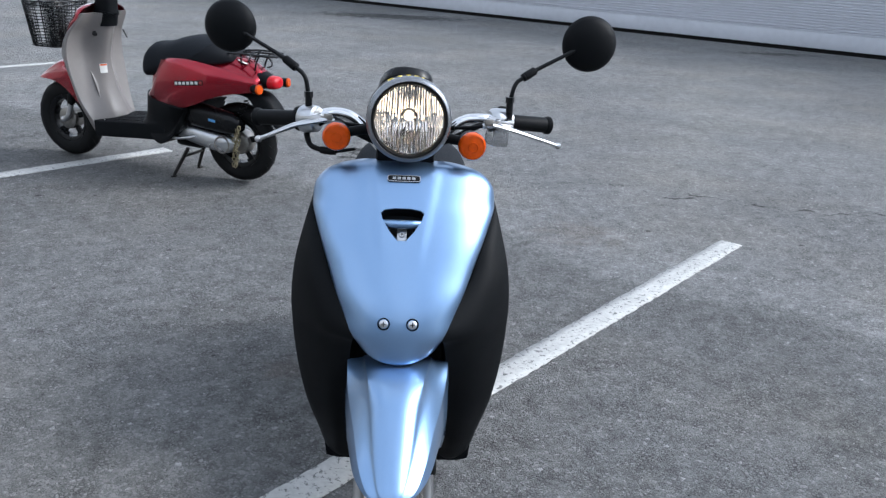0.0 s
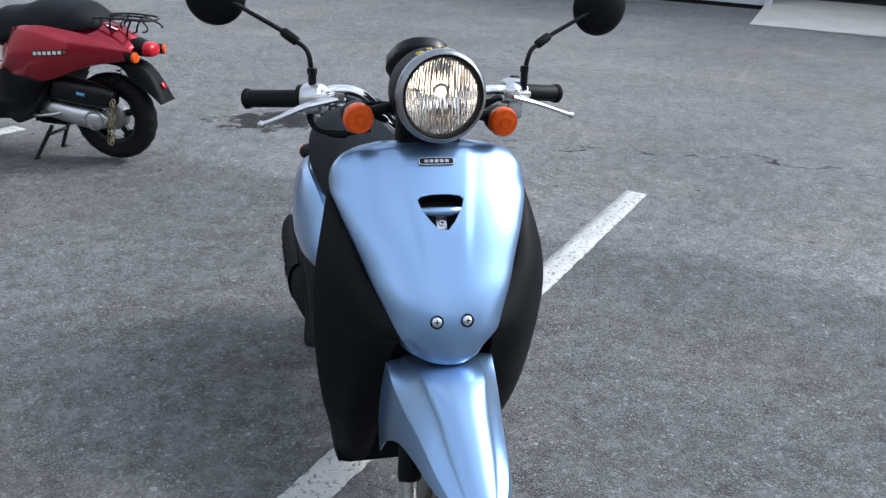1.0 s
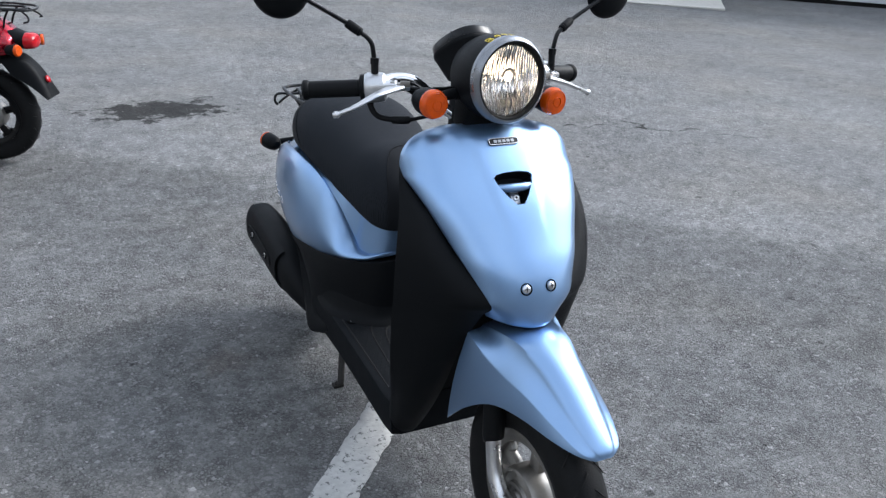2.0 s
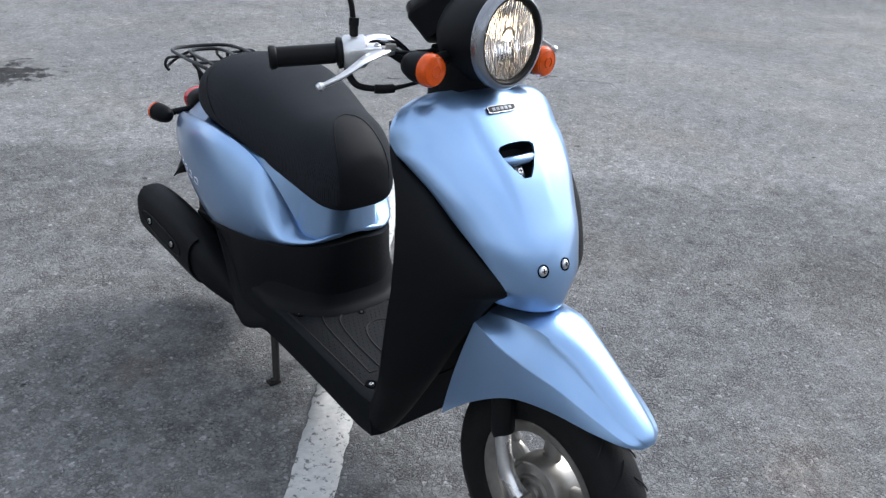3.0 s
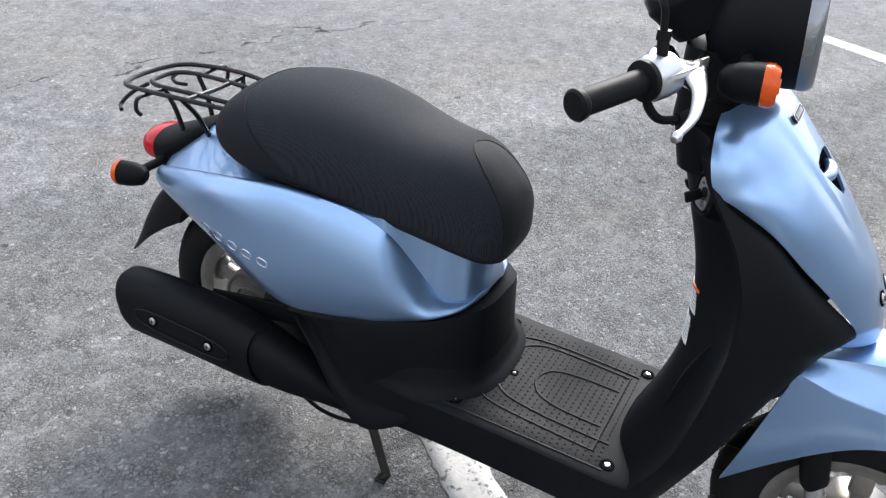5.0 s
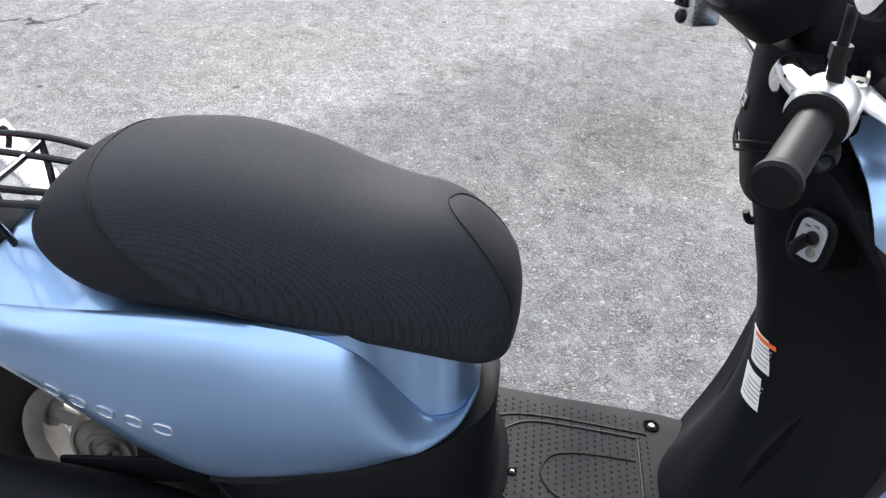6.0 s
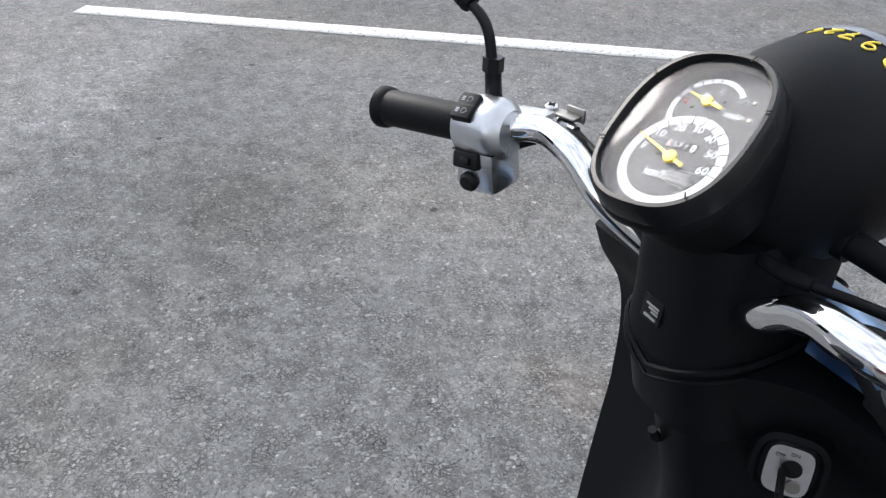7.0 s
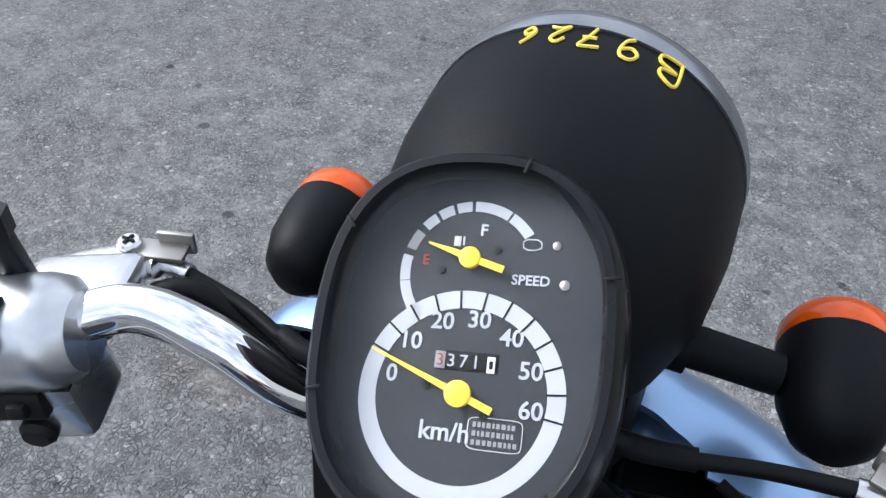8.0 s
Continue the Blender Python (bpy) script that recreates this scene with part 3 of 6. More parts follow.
# ---- wheels ----
def build_wheel(name, centre, radius, half, parent, label, stub=0.06, rim_mat=None):
    """Tyre, cast rim with five twin spokes, hub drum and axle, turned round x."""
    root = new(name)
    root.parent = parent
    root.matrix_local = Matrix.Translation(centre)
    tagged(root, label)
    rr, rim_mat = 0.132, rim_mat or M_STEEL
    prof = [(rr, -half * 0.62), (rr + 0.012, -half * 0.85), (rr + (radius - rr) * 0.5, -half), (radius - 0.016, -half * 0.82), (radius - 0.004, -half * 0.45), (radius, 0),
            (radius - 0.004, half * 0.45), (radius - 0.016, half * 0.82), (rr + (radius - rr) * 0.5, half), (rr + 0.012, half * 0.85), (rr, half * 0.62)]
    part("tyre", ring_body(prof, (0, 0, 0), (1, 0, 0), 56), M_TYRE, root, "black tyre with curved tread grooves", smooth=60)
    # tread grooves: slim dark ribs sunk in the shoulder
    gr = bmesh.new()
    for i in range(22):
        for sgn in (-1, 1):
            a0 = i * 2 * math.pi / 22 + (0.14 if sgn > 0 else 0)
            pts = []
            for f in (0.08, 0.4, 0.75, 0.98):
                a = a0 + f * 0.2
                rad = radius - 0.0004 - 0.016 * max(0, (f - 0.35) / 0.65) ** 1.6
                pts.append((sgn * half * 0.9 * f, rad * math.cos(a), rad * math.sin(a)))
            tube(pts, 0.0013, 5, 3, gr)
    part("tread_groove", gr, M_INK, root)
    hoop = [(rr + 0.004, -half * 0.72), (rr + 0.004, -half * 0.6), (rr - 0.014, -half * 0.45), (rr - 0.014, half * 0.45), (rr + 0.004, half * 0.6), (rr + 0.004, half * 0.72),
            (rr - 0.006, half * 0.72), (rr - 0.022, half * 0.5), (rr - 0.022, -half * 0.5), (rr - 0.006, -half * 0.72)]
    rim = ring_body(hoop, (0, 0, 0), (1, 0, 0), 56)
    part("rim", rim, rim_mat, root)
    for i in range(5):
        a = i * 2 * math.pi / 5 + 0.3
        bm = bmesh.new()
        p0 = Vector((0, 0.052 * math.cos(a), 0.052 * math.sin(a)))
        p1 = Vector((0, 0.116 * math.cos(a), 0.116 * math.sin(a)))
        m = axis_matrix((p0 + p1) / 2, p1 - p0)
        rbox((0.020, 0.034, 0.066), 0.007, m, bm)
        for k in (-1, 1):
            q = Vector((0, 0.117 * math.cos(a + k * 0.17), 0.117 * math.sin(a + k * 0.17)))
            rbox((0.018, 0.030, 0.030), 0.007, axis_matrix(q - (q - p0) * 0.12, q - p0), bm)
        part("spoke", bm, rim_mat, root)
    drum = lathe([(0.0, -0.046), (0.018, -0.046), (0.020, -0.040), (0.028, -0.039), (0.030, -0.044), (0.036, -0.044), (0.038, -0.037), (0.054, -0.035), (0.056, -0.039), (0.061, -0.038), (0.065, -0.028), (0.066, 0.0), (0.062, 0.03), (0.05, 0.038), (0.02, 0.042), (0, 0.042)], (0, 0, 0), (1, 0, 0), 32)
    part("hub", drum, M_STEEL, root, "dull metal brake drum hub")
    ax = lathe([(0, -stub), (0.007, -stub), (0.007, stub), (0, stub)], (0, 0, 0), (1, 0, 0), 12)
    lathe([(0, -stub - 0.004), (0.011, -stub - 0.004), (0.012, -stub + 0.006), (0, -stub + 0.007)], (0, 0, 0), (1, 0, 0), 6, ax)
    part("axle", ax, M_STEEL, root)
    return root


# ---- the scooter ----
COVER_C = [(0.060, 0.5550), (0.0510, 0.5585), (0.0480, 0.568), (0.0525, 0.600), (0.0630, 0.634), (0.0815, 0.670), (0.108, 0.706), (0.146, 0.755), (0.182, 0.797), (0.203, 0.821), (0.231, 0.851), (0.249, 0.867), (0.266, 0.875), (0.292, 0.878)]
COVER_E = [(0.066, 0.112, 0.5585), (0.073, 0.117, 0.562), (0.0770, 0.113, 0.571), (0.0845, 0.085, 0.6005), (0.1015, 0.107, 0.634), (0.1190, 0.134, 0.667), (0.1350, 0.168, 0.700), (0.156, 0.211, 0.745),
           (0.173, 0.262, 0.780), (0.178, 0.290, 0.794), (0.174, 0.302, 0.824), (0.155, 0.308, 0.848), (0.125, 0.312, 0.862), (0.095, 0.314, 0.868)]
SHIELD = [  # z, outer x, outer y, inner x, inner y, well y, back at the edge, back in the middle
    (0.172, 0.126, 0.344, 0.098, 0.341, 0.347, 0.351, 0.352),
    (0.183, 0.150, 0.335, 0.092, 0.330, 0.345, 0.360, 0.362),
    (0.230, 0.163, 0.310, 0.089, 0.300, 0.335, 0.338, 0.375),
    (0.280, 0.172, 0.288, 0.087, 0.270, 0.325, 0.313, 0.374),
    (0.360, 0.190, 0.258, 0.088, 0.225, 0.310, 0.276, 0.342),
    (0.450, 0.203, 0.238, 0.092, 0.178, 0.290, 0.252, 0.316),
    (0.530, 0.209, 0.224, 0.091, 0.132, 0.250, 0.236, 0.310),
    (0.572, 0.210, 0.217, 0.086, 0.106, 0.180, 0.229, 0.312),
    (0.600, 0.211, 0.215, 0.083, 0.083, 0.150, 0.227, 0.316),
    (0.645, 0.209, 0.216, 0.107, 0.122, 0.160, 0.228, 0.326),
    (0.692, 0.203, 0.225, 0.132, 0.170, 0.182, 0.237, 0.340),
    (0.740, 0.192, 0.246, 0.152, 0.212, 0.217, 0.258, 0.354),
    (0.789, 0.179, 0.280, 0.170, 0.285, 0.250, 0.294, 0.373),
    (0.830, 0.166, 0.302, 0.155, 0.305, 0.290, 0.318, 0.380)]


def hump(x, z):
    """How far the middle of the inner cover stands out, 0 to 1."""
    return math.exp(-(abs(x) / (0.066 + 0.045 * min(1, max(0, (0.62 - z) / 0.34)))) ** 3)


def shield_rings():
    rings = []
    for z, xo, yo, xi, yi, yw, be, bc in smooth_rows(SHIELD, 46):
        ring = []
        xi = min(xi, xo - 0.004)
        for s in np.linspace(0, 1, 9):
            ring.append((-(xo + (xi - xo) * s), yo + (yi - yo) * s - 0.022 * math.sin(math.pi * s) * min(1, (xo - xi) / 0.08), z))
        for x in np.linspace(-xi * 0.94, xi * 0.94, 11):
            ring.append((x, yw, z))
        for s in np.linspace(1, 0, 9):
            ring.append((xo + (xi - xo) * s, yo + (yi - yo) * s - 0.022 * math.sin(math.pi * s) * min(1, (xo - xi) / 0.08), z))
        ring.append((xo + 0.003, (yo + be) / 2, z))
        for x in np.linspace(xo - 0.002, -xo + 0.002, 41):
            ring.append((x, be + (bc - be) * hump(x, z), z))
        ring.append((-xo - 0.003, (yo + be) / 2, z))
        rings.append(ring)
    return rings


FENDER = [  # tip to back: middle y z, crown edge x y z, ridge x y z, lower edge x y z
    (-0.184, 0.436, 0.006, -0.184, 0.4355, 0.013, -0.182, 0.4340, 0.018, -0.179, 0.431),
    (-0.173, 0.453, 0.020, -0.170, 0.4495, 0.038, -0.164, 0.4420, 0.043, -0.160, 0.436),
    (-0.120, 0.489, 0.032, -0.114, 0.480, 0.056, -0.114, 0.460, 0.064, -0.112, 0.440),
    (-0.034, 0.538, 0.041, -0.034, 0.522, 0.070, -0.038, 0.479, 0.079, -0.032, 0.438),
    (0.036, 0.554, 0.050, 0.024, 0.543, 0.082, 0.026, 0.489, 0.090, 0.045, 0.418),
    (0.098, 0.545, 0.058, 0.084, 0.540, 0.091, 0.084, 0.503, 0.096, 0.125, 0.362),
    (0.150, 0.532, 0.064, 0.140, 0.530, 0.096, 0.138, 0.522, 0.093, 0.200, 0.288)]


def cover_shape(s, v):
    """Share of the width and of the drop: a broad flat front that turns back towards its edges."""
    a, n = s * math.pi / 2, 2.15
    fx, fd = math.sin(a) ** (2 / n) if s else 0.0, 1 - max(0.0, math.cos(a)) ** (2 / n)
    w = float(np.interp(v, (0.0, 0.22, 0.60), (0.92, 0.62, 0.0)))     # towards its foot it narrows to a plain bow
    return fx + (s - fx) * w, fd + (s * s - fd) * w


def fender_rings(nv=48):
    """A raised crown, a hollow beside it, a shelf down to a ridge and a steep flank."""
    rings = []
    for cy, cz, gx, gy, gz, rx, ry, rz, ex, ey, ez in smooth_rows(FENDER, nv):
        c, g, r, e = Vector((0, cy, cz)), Vector((gx, gy, gz)), Vector((rx, ry, rz)), Vector((ex, ey, ez))
        half = []
        for k in np.linspace(0, 1, 12):
            half.append(Vector((gx * k, cy + (gy - cy) * k * k, cz + (gz - cz) * k ** 3)))
        deep = 0.075 * (r - g).length
        for k in (0.06, 0.14, 0.24, 0.36, 0.5, 0.64, 0.78, 0.90, 0.97):
            p = g.lerp(r, k)
            p.z -= deep * math.sin(math.pi * k ** 0.6) * (1 - k) * 1.4
            half.append(p)
        for k in (0.0, 0.03, 0.08, 0.16, 0.28, 0.42, 0.58, 0.74, 0.88, 1.0):
            p = r.lerp(e, k)
            p.x += 0.03 * (e - r).length * math.sin(math.pi * k)
            half.append(p)
        rings.append([(-p.x, p.y, p.z) for p in reversed(half[1:])] + [tuple(p) for p in half])
    return rings


SEAT = [  # y, half width, bottom, top
    (0.600, 0.022, 0.566, 0.598), (0.605, 0.052, 0.545, 0.622), (0.615, 0.076, 0.527, 0.646), (0.640, 0.098, 0.524, 0.674), (0.672, 0.113, 0.533, 0.699), (0.705, 0.122, 0.543, 0.711), (0.755, 0.133, 0.558, 0.716),
    (0.810, 0.144, 0.573, 0.728), (0.880, 0.154, 0.588, 0.750), (0.960, 0.160, 0.598, 0.764), (1.040, 0.155, 0.600, 0.761), (1.100, 0.141, 0.612, 0.748), (1.145, 0.116, 0.628, 0.724),
    (1.178, 0.080, 0.642, 0.690), (1.192, 0.034, 0.650, 0.661)]

BODY = [  # y, half width, split height, crest height, top height
    (0.642, 0.036, 0.452, 0.463, 0.545), (0.650, 0.070, 0.446, 0.459, 0.552), (0.665, 0.102, 0.438, 0.453, 0.560), (0.694, 0.137, 0.433, 0.458, 0.572), (0.715, 0.153, 0.430, 0.476, 0.580), (0.735, 0.163, 0.428, 0.508, 0.588), (0.765, 0.177, 0.425, 0.560, 0.598),
    (0.790, 0.185, 0.422, 0.589, 0.603), (0.830, 0.195, 0.420, 0.609, 0.608), (0.880, 0.204, 0.416, 0.620, 0.612), (0.950, 0.207, 0.410, 0.625, 0.612), (1.020, 0.203, 0.430, 0.620, 0.612), (1.100, 0.190, 0.466, 0.607, 0.630),
    (1.180, 0.167, 0.490, 0.589, 0.640), (1.250, 0.140, 0.502, 0.570, 0.626), (1.310, 0.112, 0.510, 0.552, 0.592), (1.335, 0.092, 0.516, 0.542, 0.568), (1.343, 0.060, 0.524, 0.536, 0.552)]


def body_rings(lift=0.0):
    """Rings of the rear body: a rounded flank with a crest along its top, and a core that rises inside it."""
    rings = []
    for y, w, lo, crest, top in smooth_rows(BODY, 96):
        up = lift * min(1, max(0, (y - 0.66) / 0.14))
        crest, top = crest + up, top + up
        h = crest - lo
        f = min(1, max(0, (top - crest) / 0.05))
        f = f * f * (3 - 2 * f)
        cx = w * float(np.interp(y, (0.642, 0.665, 0.694, 0.715, 0.729, 0.748, 0.767, 0.788), (0.82, 0.80, 0.73, 0.675, 0.69, 0.725, 0.76, 0.795)))
        tail = min(1, max(0, (y - 1.02) / 0.14))
        tail = tail * tail * (3 - 2 * tail)
        tx = (cx - 0.004 - 0.020 * f) * (1 - tail) + 0.22 * w * tail
        vx, vz = cx - 0.004 - 0.002 * tail, crest - 0.0015 - 0.003 * tail
        half = [(0.0, top), (0.55 * tx, top - 0.001)]
        for g in (0.0, 0.2, 0.45, 0.7, 0.9, 1.0):
            half.append((tx + (vx - tx) * g, top - 0.001 + (vz - top) * g))
        for a in (0.35, 0.7):
            half.append((vx + (cx - vx) * a, vz + (crest - vz) * a))
        a0 = float(np.interp(y, (0.70, 0.76, 0.92), (0.85, 0.80, 0.0)))     # the crest is a sharper edge towards the front
        for a in np.linspace(a0, math.pi / 2, 11):
            half.append((cx + (w - cx) * (math.sin(a) - math.sin(a0)) / (1 - math.sin(a0)), crest - 0.66 * h * (1 - math.cos(a) / math.cos(a0))))
        for g in (0.33, 0.66, 0.9, 1.0):
            half.append((w * (1 - 0.075 * g * g), crest - h * (0.66 + 0.34 * g)))
        half.append((0.5 * w, lo + 0.004))
        rings.append([(x, y, z) for x, z in half] + [(-x, y, z) for x, z in reversed(half[1:])])
    return rings


KICK = [  # y, half width at the foot, at the top, foot, top
    (0.617, 0.030, 0.024, 0.27, 0.452), (0.625, 0.072, 0.060, 0.27, 0.447), (0.644, 0.106, 0.090, 0.27, 0.441), (0.680, 0.138, 0.126, 0.26, 0.435), (0.735, 0.164, 0.160, 0.22, 0.430),
    (0.800, 0.178, 0.180, 0.20, 0.423), (0.860, 0.170, 0.190, 0.24, 0.419), (0.910, 0.165, 0.193, 0.32, 0.414), (0.950, 0.165, 0.193, 0.385, 0.411)]


def kick_rings():
    rings = []
    for y, wf, wt, lo, hi in smooth_rows(KICK, 36):
        half = [(0, hi), (0.5 * wt, hi), (0.97 * wt, hi - 0.001), (wt, hi - 0.010), (wt * 0.6 + wf * 0.4, lo + 0.6 * (hi - lo)), (wf, lo + 0.25 * (hi - lo)), (wf + 0.004, lo + 0.16 * (hi - lo)), (wf + 0.014, lo + 0.10 * (hi - lo)), (wf + 0.016, lo), (0.5 * wf, lo)]
        rings.append([(x, y, z) for x, z in half] + [(-x, y, z) for x, z in reversed(half[1:])])
    return rings


def floor_z(y):
    return 0.268 + (y - 0.37) * 0.075


def screw(parent, at, normal, r=0.0065, cup=True, name="screw", wide=1.5):
    bm = lathe([(0, 0.0), (r, 0.0), (r, 0.0022), (r * 0.8, 0.0034), (0, 0.0036)], at, normal, 16)
    m = axis_matrix(at, normal)
    ob = part(name, bm, M_ALU, parent, "bright metal cross-head screw")
    slot = rbox((r * 1.1, r * 0.22, 0.0016), 0, m @ Matrix.Translation((0, 0, 0.0036)))
    rbox((r * 0.22, r * 1.1, 0.0016), 0, m @ Matrix.Translation((0, 0, 0.0036)), slot)
    part("screw_slot", slot, M_INK, ob)
    # black ring: the shade inside the screw's hole is painted by its colour
    if cup:
        part("recess", ring_body([(r * 1.05, -0.001), (r * wide, -0.001), (r * wide, 0.0016), (r * (wide - 0.2), 0.0016)], at, normal, 20), M_RECESS_SHADE, ob)
    return ob


def build_scooter(root, paint, shield_mat, rim_mat, extras):
    # front cover with its slot
    rings = []
    for ring in skin(COVER_C, COVER_E, 64, 64, shape=cover_shape):
        z0 = ring[32][2]
        w = float(np.interp(z0, (0.74, 0.89), (0.034, 0.066)))
        up = float(np.interp(z0, (0.70, 0.76, 0.87, 0.885), (0, 1, 1, 0.4)))
        rings.append([(x, y - 0.0035 * up * (1 - min(1, max(0, (abs(x) - w) / 0.012)) ** 2 * (3 - 2 * min(1, max(0, (abs(x) - w) / 0.012)))), z) for x, y, z in ring])
    cover = part("front_cover", shell(rings, 0.004), paint, root, "glossy metallic front cover", smooth=50)
    if extras == "main":
        n = Vector((0, -0.76, 0.65)).normalized()
        sm = basis((0, 0.172, 0.782), (1, 0, 0), Vector((0, 0.65, 0.76)))
        outline = [(-0.040, 0.024), (-0.034, 0.030), (-0.015, 0.033), (0.015, 0.033), (0.034, 0.030), (0.040, 0.024), (0.036, 0.010), (0.022, -0.014), (0.008, -0.031), (-0.008, -0.031), (-0.022, -0.014), (-0.036, 0.010)]
        rings = [[sm @ Vector((x, y, h)) for x, y in outline] for h in (-0.05, 0.06)]
        cutter = part("cutter", loft(rings), M_INK)
        carve(cover, [cutter])
        cup = [[sm @ Vector((x * k, y * k, h)) for x, y in outline] for h, k in ((0.0035, 1.03), (-0.020, 0.94), (-0.024, 0.90))]
        bm = loft(cup, cap=False)
        bm.faces.new([v for v in bm.verts][-12:])
        part("slot_cup", bm, M_BLACK, cover)
        lip = tube([sm @ Vector(p) for p in ((-0.037, 0.008, -0.004), (-0.018, 0.003, 0.002), (0, 0.002, 0.003), (0.018, 0.003, 0.002), (0.037, 0.008, -0.004))], [0.005, 0.008, 0.0085, 0.008, 0.005], 12)
        part("slot_bar", lip, paint, cover)
        part("slot_bracket", rbox((0.018, 0.024, 0.006), 0.002, sm @ Matrix.Translation((0, -0.014, -0.012))), M_SILVER, cover)
        screw(cover, sm @ Vector((0, -0.014, -0.009)), n, 0.006, False)
        for x in (-0.0257, 0.0257):
            _, at, nrm, _ = cover.ray_cast(Vector((x, -0.5, 0.633)), Vector((0, 1, 0)))
            screw(cover, at - nrm * 0.0004, nrm, 0.0076)
        bd = basis((0.0, 0.2305, 0.8555), (1, 0, 0), Vector((0, 0.70, 0.71)))
        badge = part("badge", loft([[bd @ Vector((x, y, h)) for x, y in oval(0.031, 0.0068, 40, 6)] for h in (-0.002, 0.0022)]), M_GLOSS, cover, "small black badge with a silver rim")
        bm = loft([[bd @ Vector((x, y, 0.0024)) for x, y in oval(a, b, 40, 6)] for a, b in ((0.031, 0.0068), (0.0298, 0.0058))], cap=False)
        part("badge_rim", bm, M_ALU, badge)
        for k in range(5):
            part("badge_block", rbox((0.0064, 0.0056, 0.0008), 0.0002, bd @ Matrix.Translation((-0.018 + k * 0.009, 0, 0.0024))), M_WHITE, badge)
    part("leg_shield", loft(shield_rings()), shield_mat, root, "leg shield with the inner cover", smooth=48)
    # fender
    part("front_fender", shell(fender_rings(), 0.0035), paint, root, "glossy metallic front fender", smooth=40)
    # fork
    for sx in (-1, 1):
        bm = tube([(sx * 0.056, 0.09, 0.43), (sx * 0.058, 0.080, 0.37), (sx * 0.060, 0.072, 0.325), (sx * 0.060, 0.070, 0.318)], [0.020, 0.0215, 0.0215, 0.0195], 16)
        leg = part("fork_leg", bm, M_RUBBER, root)
        bm = tube([(sx * 0.060, 0.074, 0.335), (sx * 0.062, 0.062, 0.29), (sx * 0.063, 0.045, 0.25), (sx * 0.062, 0.02, 0.224), (sx * 0.062, 0.0, 0.217)], [0.0150, 0.0150, 0.0155, 0.0165, 0.018], 14)
        part("fork_slider", bm, M_ALU, leg, "silver fork slider")
    build_wheel("front_wheel", (0, 0, 0.217), 0.217, 0.042, root, "front wheel with a black tyre and a cast rim", 0.075, rim_mat)
    # floor
    bm = bmesh.new()
    prof = [(0.168, -0.004), (0.162, 0.0), (0.12, 0.0), (0.0, 0.0), (-0.12, 0.0), (-0.162, 0.0), (-0.168, -0.004), (-0.170, -0.03), (-0.164, -0.085), (-0.14, -0.092), (0.14, -0.092), (0.164, -0.085), (0.170, -0.03)]
    rings = []
    for y, k in ((0.325, 0.97), (0.36, 1.0), (0.45, 1.0), (0.55, 1.0), (0.65, 1.01), (0.72, 1.03), (0.78, 1.05), (0.815, 1.06)):
        rings.append([(x * k, y, floor_z(y) + dz) for x, dz in prof])
    floor = part("footboard", loft(rings), M_FLOOR, root, "black plastic footboard with raised dots")
    mat_lines = [[(-0.116, 0.399), (-0.112, 0.50), (-0.105, 0.585), (-0.085, 0.620), (-0.045, 0.618)], [(-0.116, 0.399), (0.0, 0.399), (0.100, 0.399)],
                 [(0.100, 0.399), (0.102, 0.50), (0.096, 0.57), (0.06, 0.612), (0.02, 0.622)], [(-0.054, 0.405), (-0.052, 0.48), (-0.036, 0.528), (0.0, 0.545), (0.036, 0.528), (0.050, 0.48), (0.052, 0.405)],
                 [(-0.087, 0.38), (-0.085, 0.50), (-0.07, 0.58), (-0.03, 0.612)], [(0.112, 0.385), (0.115, 0.52), (0.105, 0.60), (0.075, 0.64)], [(-0.15, 0.37), (-0.151, 0.5), (-0.153, 0.66)]]
    for line in mat_lines:
        part("groove", tube([(x, y, floor_z(y) + 0.0004) for x, y in line], 0.0020, 6, 8), M_INK, floor)
    verts, faces = [], []
    for i, y in enumerate(np.arange(0.385, 0.64, 0.0115)):
        for x in np.arange(-0.145 + (0.00575 if i % 2 else 0), 0.146, 0.0115):
            if (x / 0.14) ** 2 + ((y - 0.76) / 0.14) ** 2 < 1.05:
                continue
            k, z, r = len(verts), floor_z(y), 0.0019
            verts += [(x - r, y - r, z), (x + r, y - r, z), (x + r, y + r, z), (x - r, y + r, z), (x, y, z + 0.0016)]
            faces += [(k, k + 1, k + 4), (k + 1, k + 2, k + 4), (k + 2, k + 3, k + 4), (k + 3, k, k + 4)]
    me = bpy.data.meshes.new("grip_dots")
    me.from_pydata(verts, [], faces)
    me.materials.append(M_RUBBER)
    dots = new("grip_dots", me)
    dots.parent = floor
    tagged(dots, kind="stuff")
    for x, y in ((-0.134, 0.645), (-0.134, 0.367), (0.133, 0.375), (0.133, 0.647)):
        screw(floor, (x, y, floor_z(y) + 0.0002), (0, -0.075, 1), 0.0048, wide=2.6)
    screw(floor, (-0.010, 0.586, floor_z(0.586)), (0, -0.075, 1), 0.0026, wide=2.8)
    # rear body
    part("rear_body", loft(body_rings(0.0 if extras == "main" else 0.032)), paint, root, "glossy metallic rear body under the seat", smooth=50)
    part("lower_body", loft(kick_rings()), M_BLACK, root, "black plastic lower body cover", smooth=40)
    # rounded foot where the lower body meets the footboard
    outline = [(wf, y) for y, wf, wt, lo, hi in smooth_rows(KICK[:6], 27)]
    outline = [(-x, y) for x, y in reversed(outline)] + [(0.0, 0.6165)] + outline
    rows = []
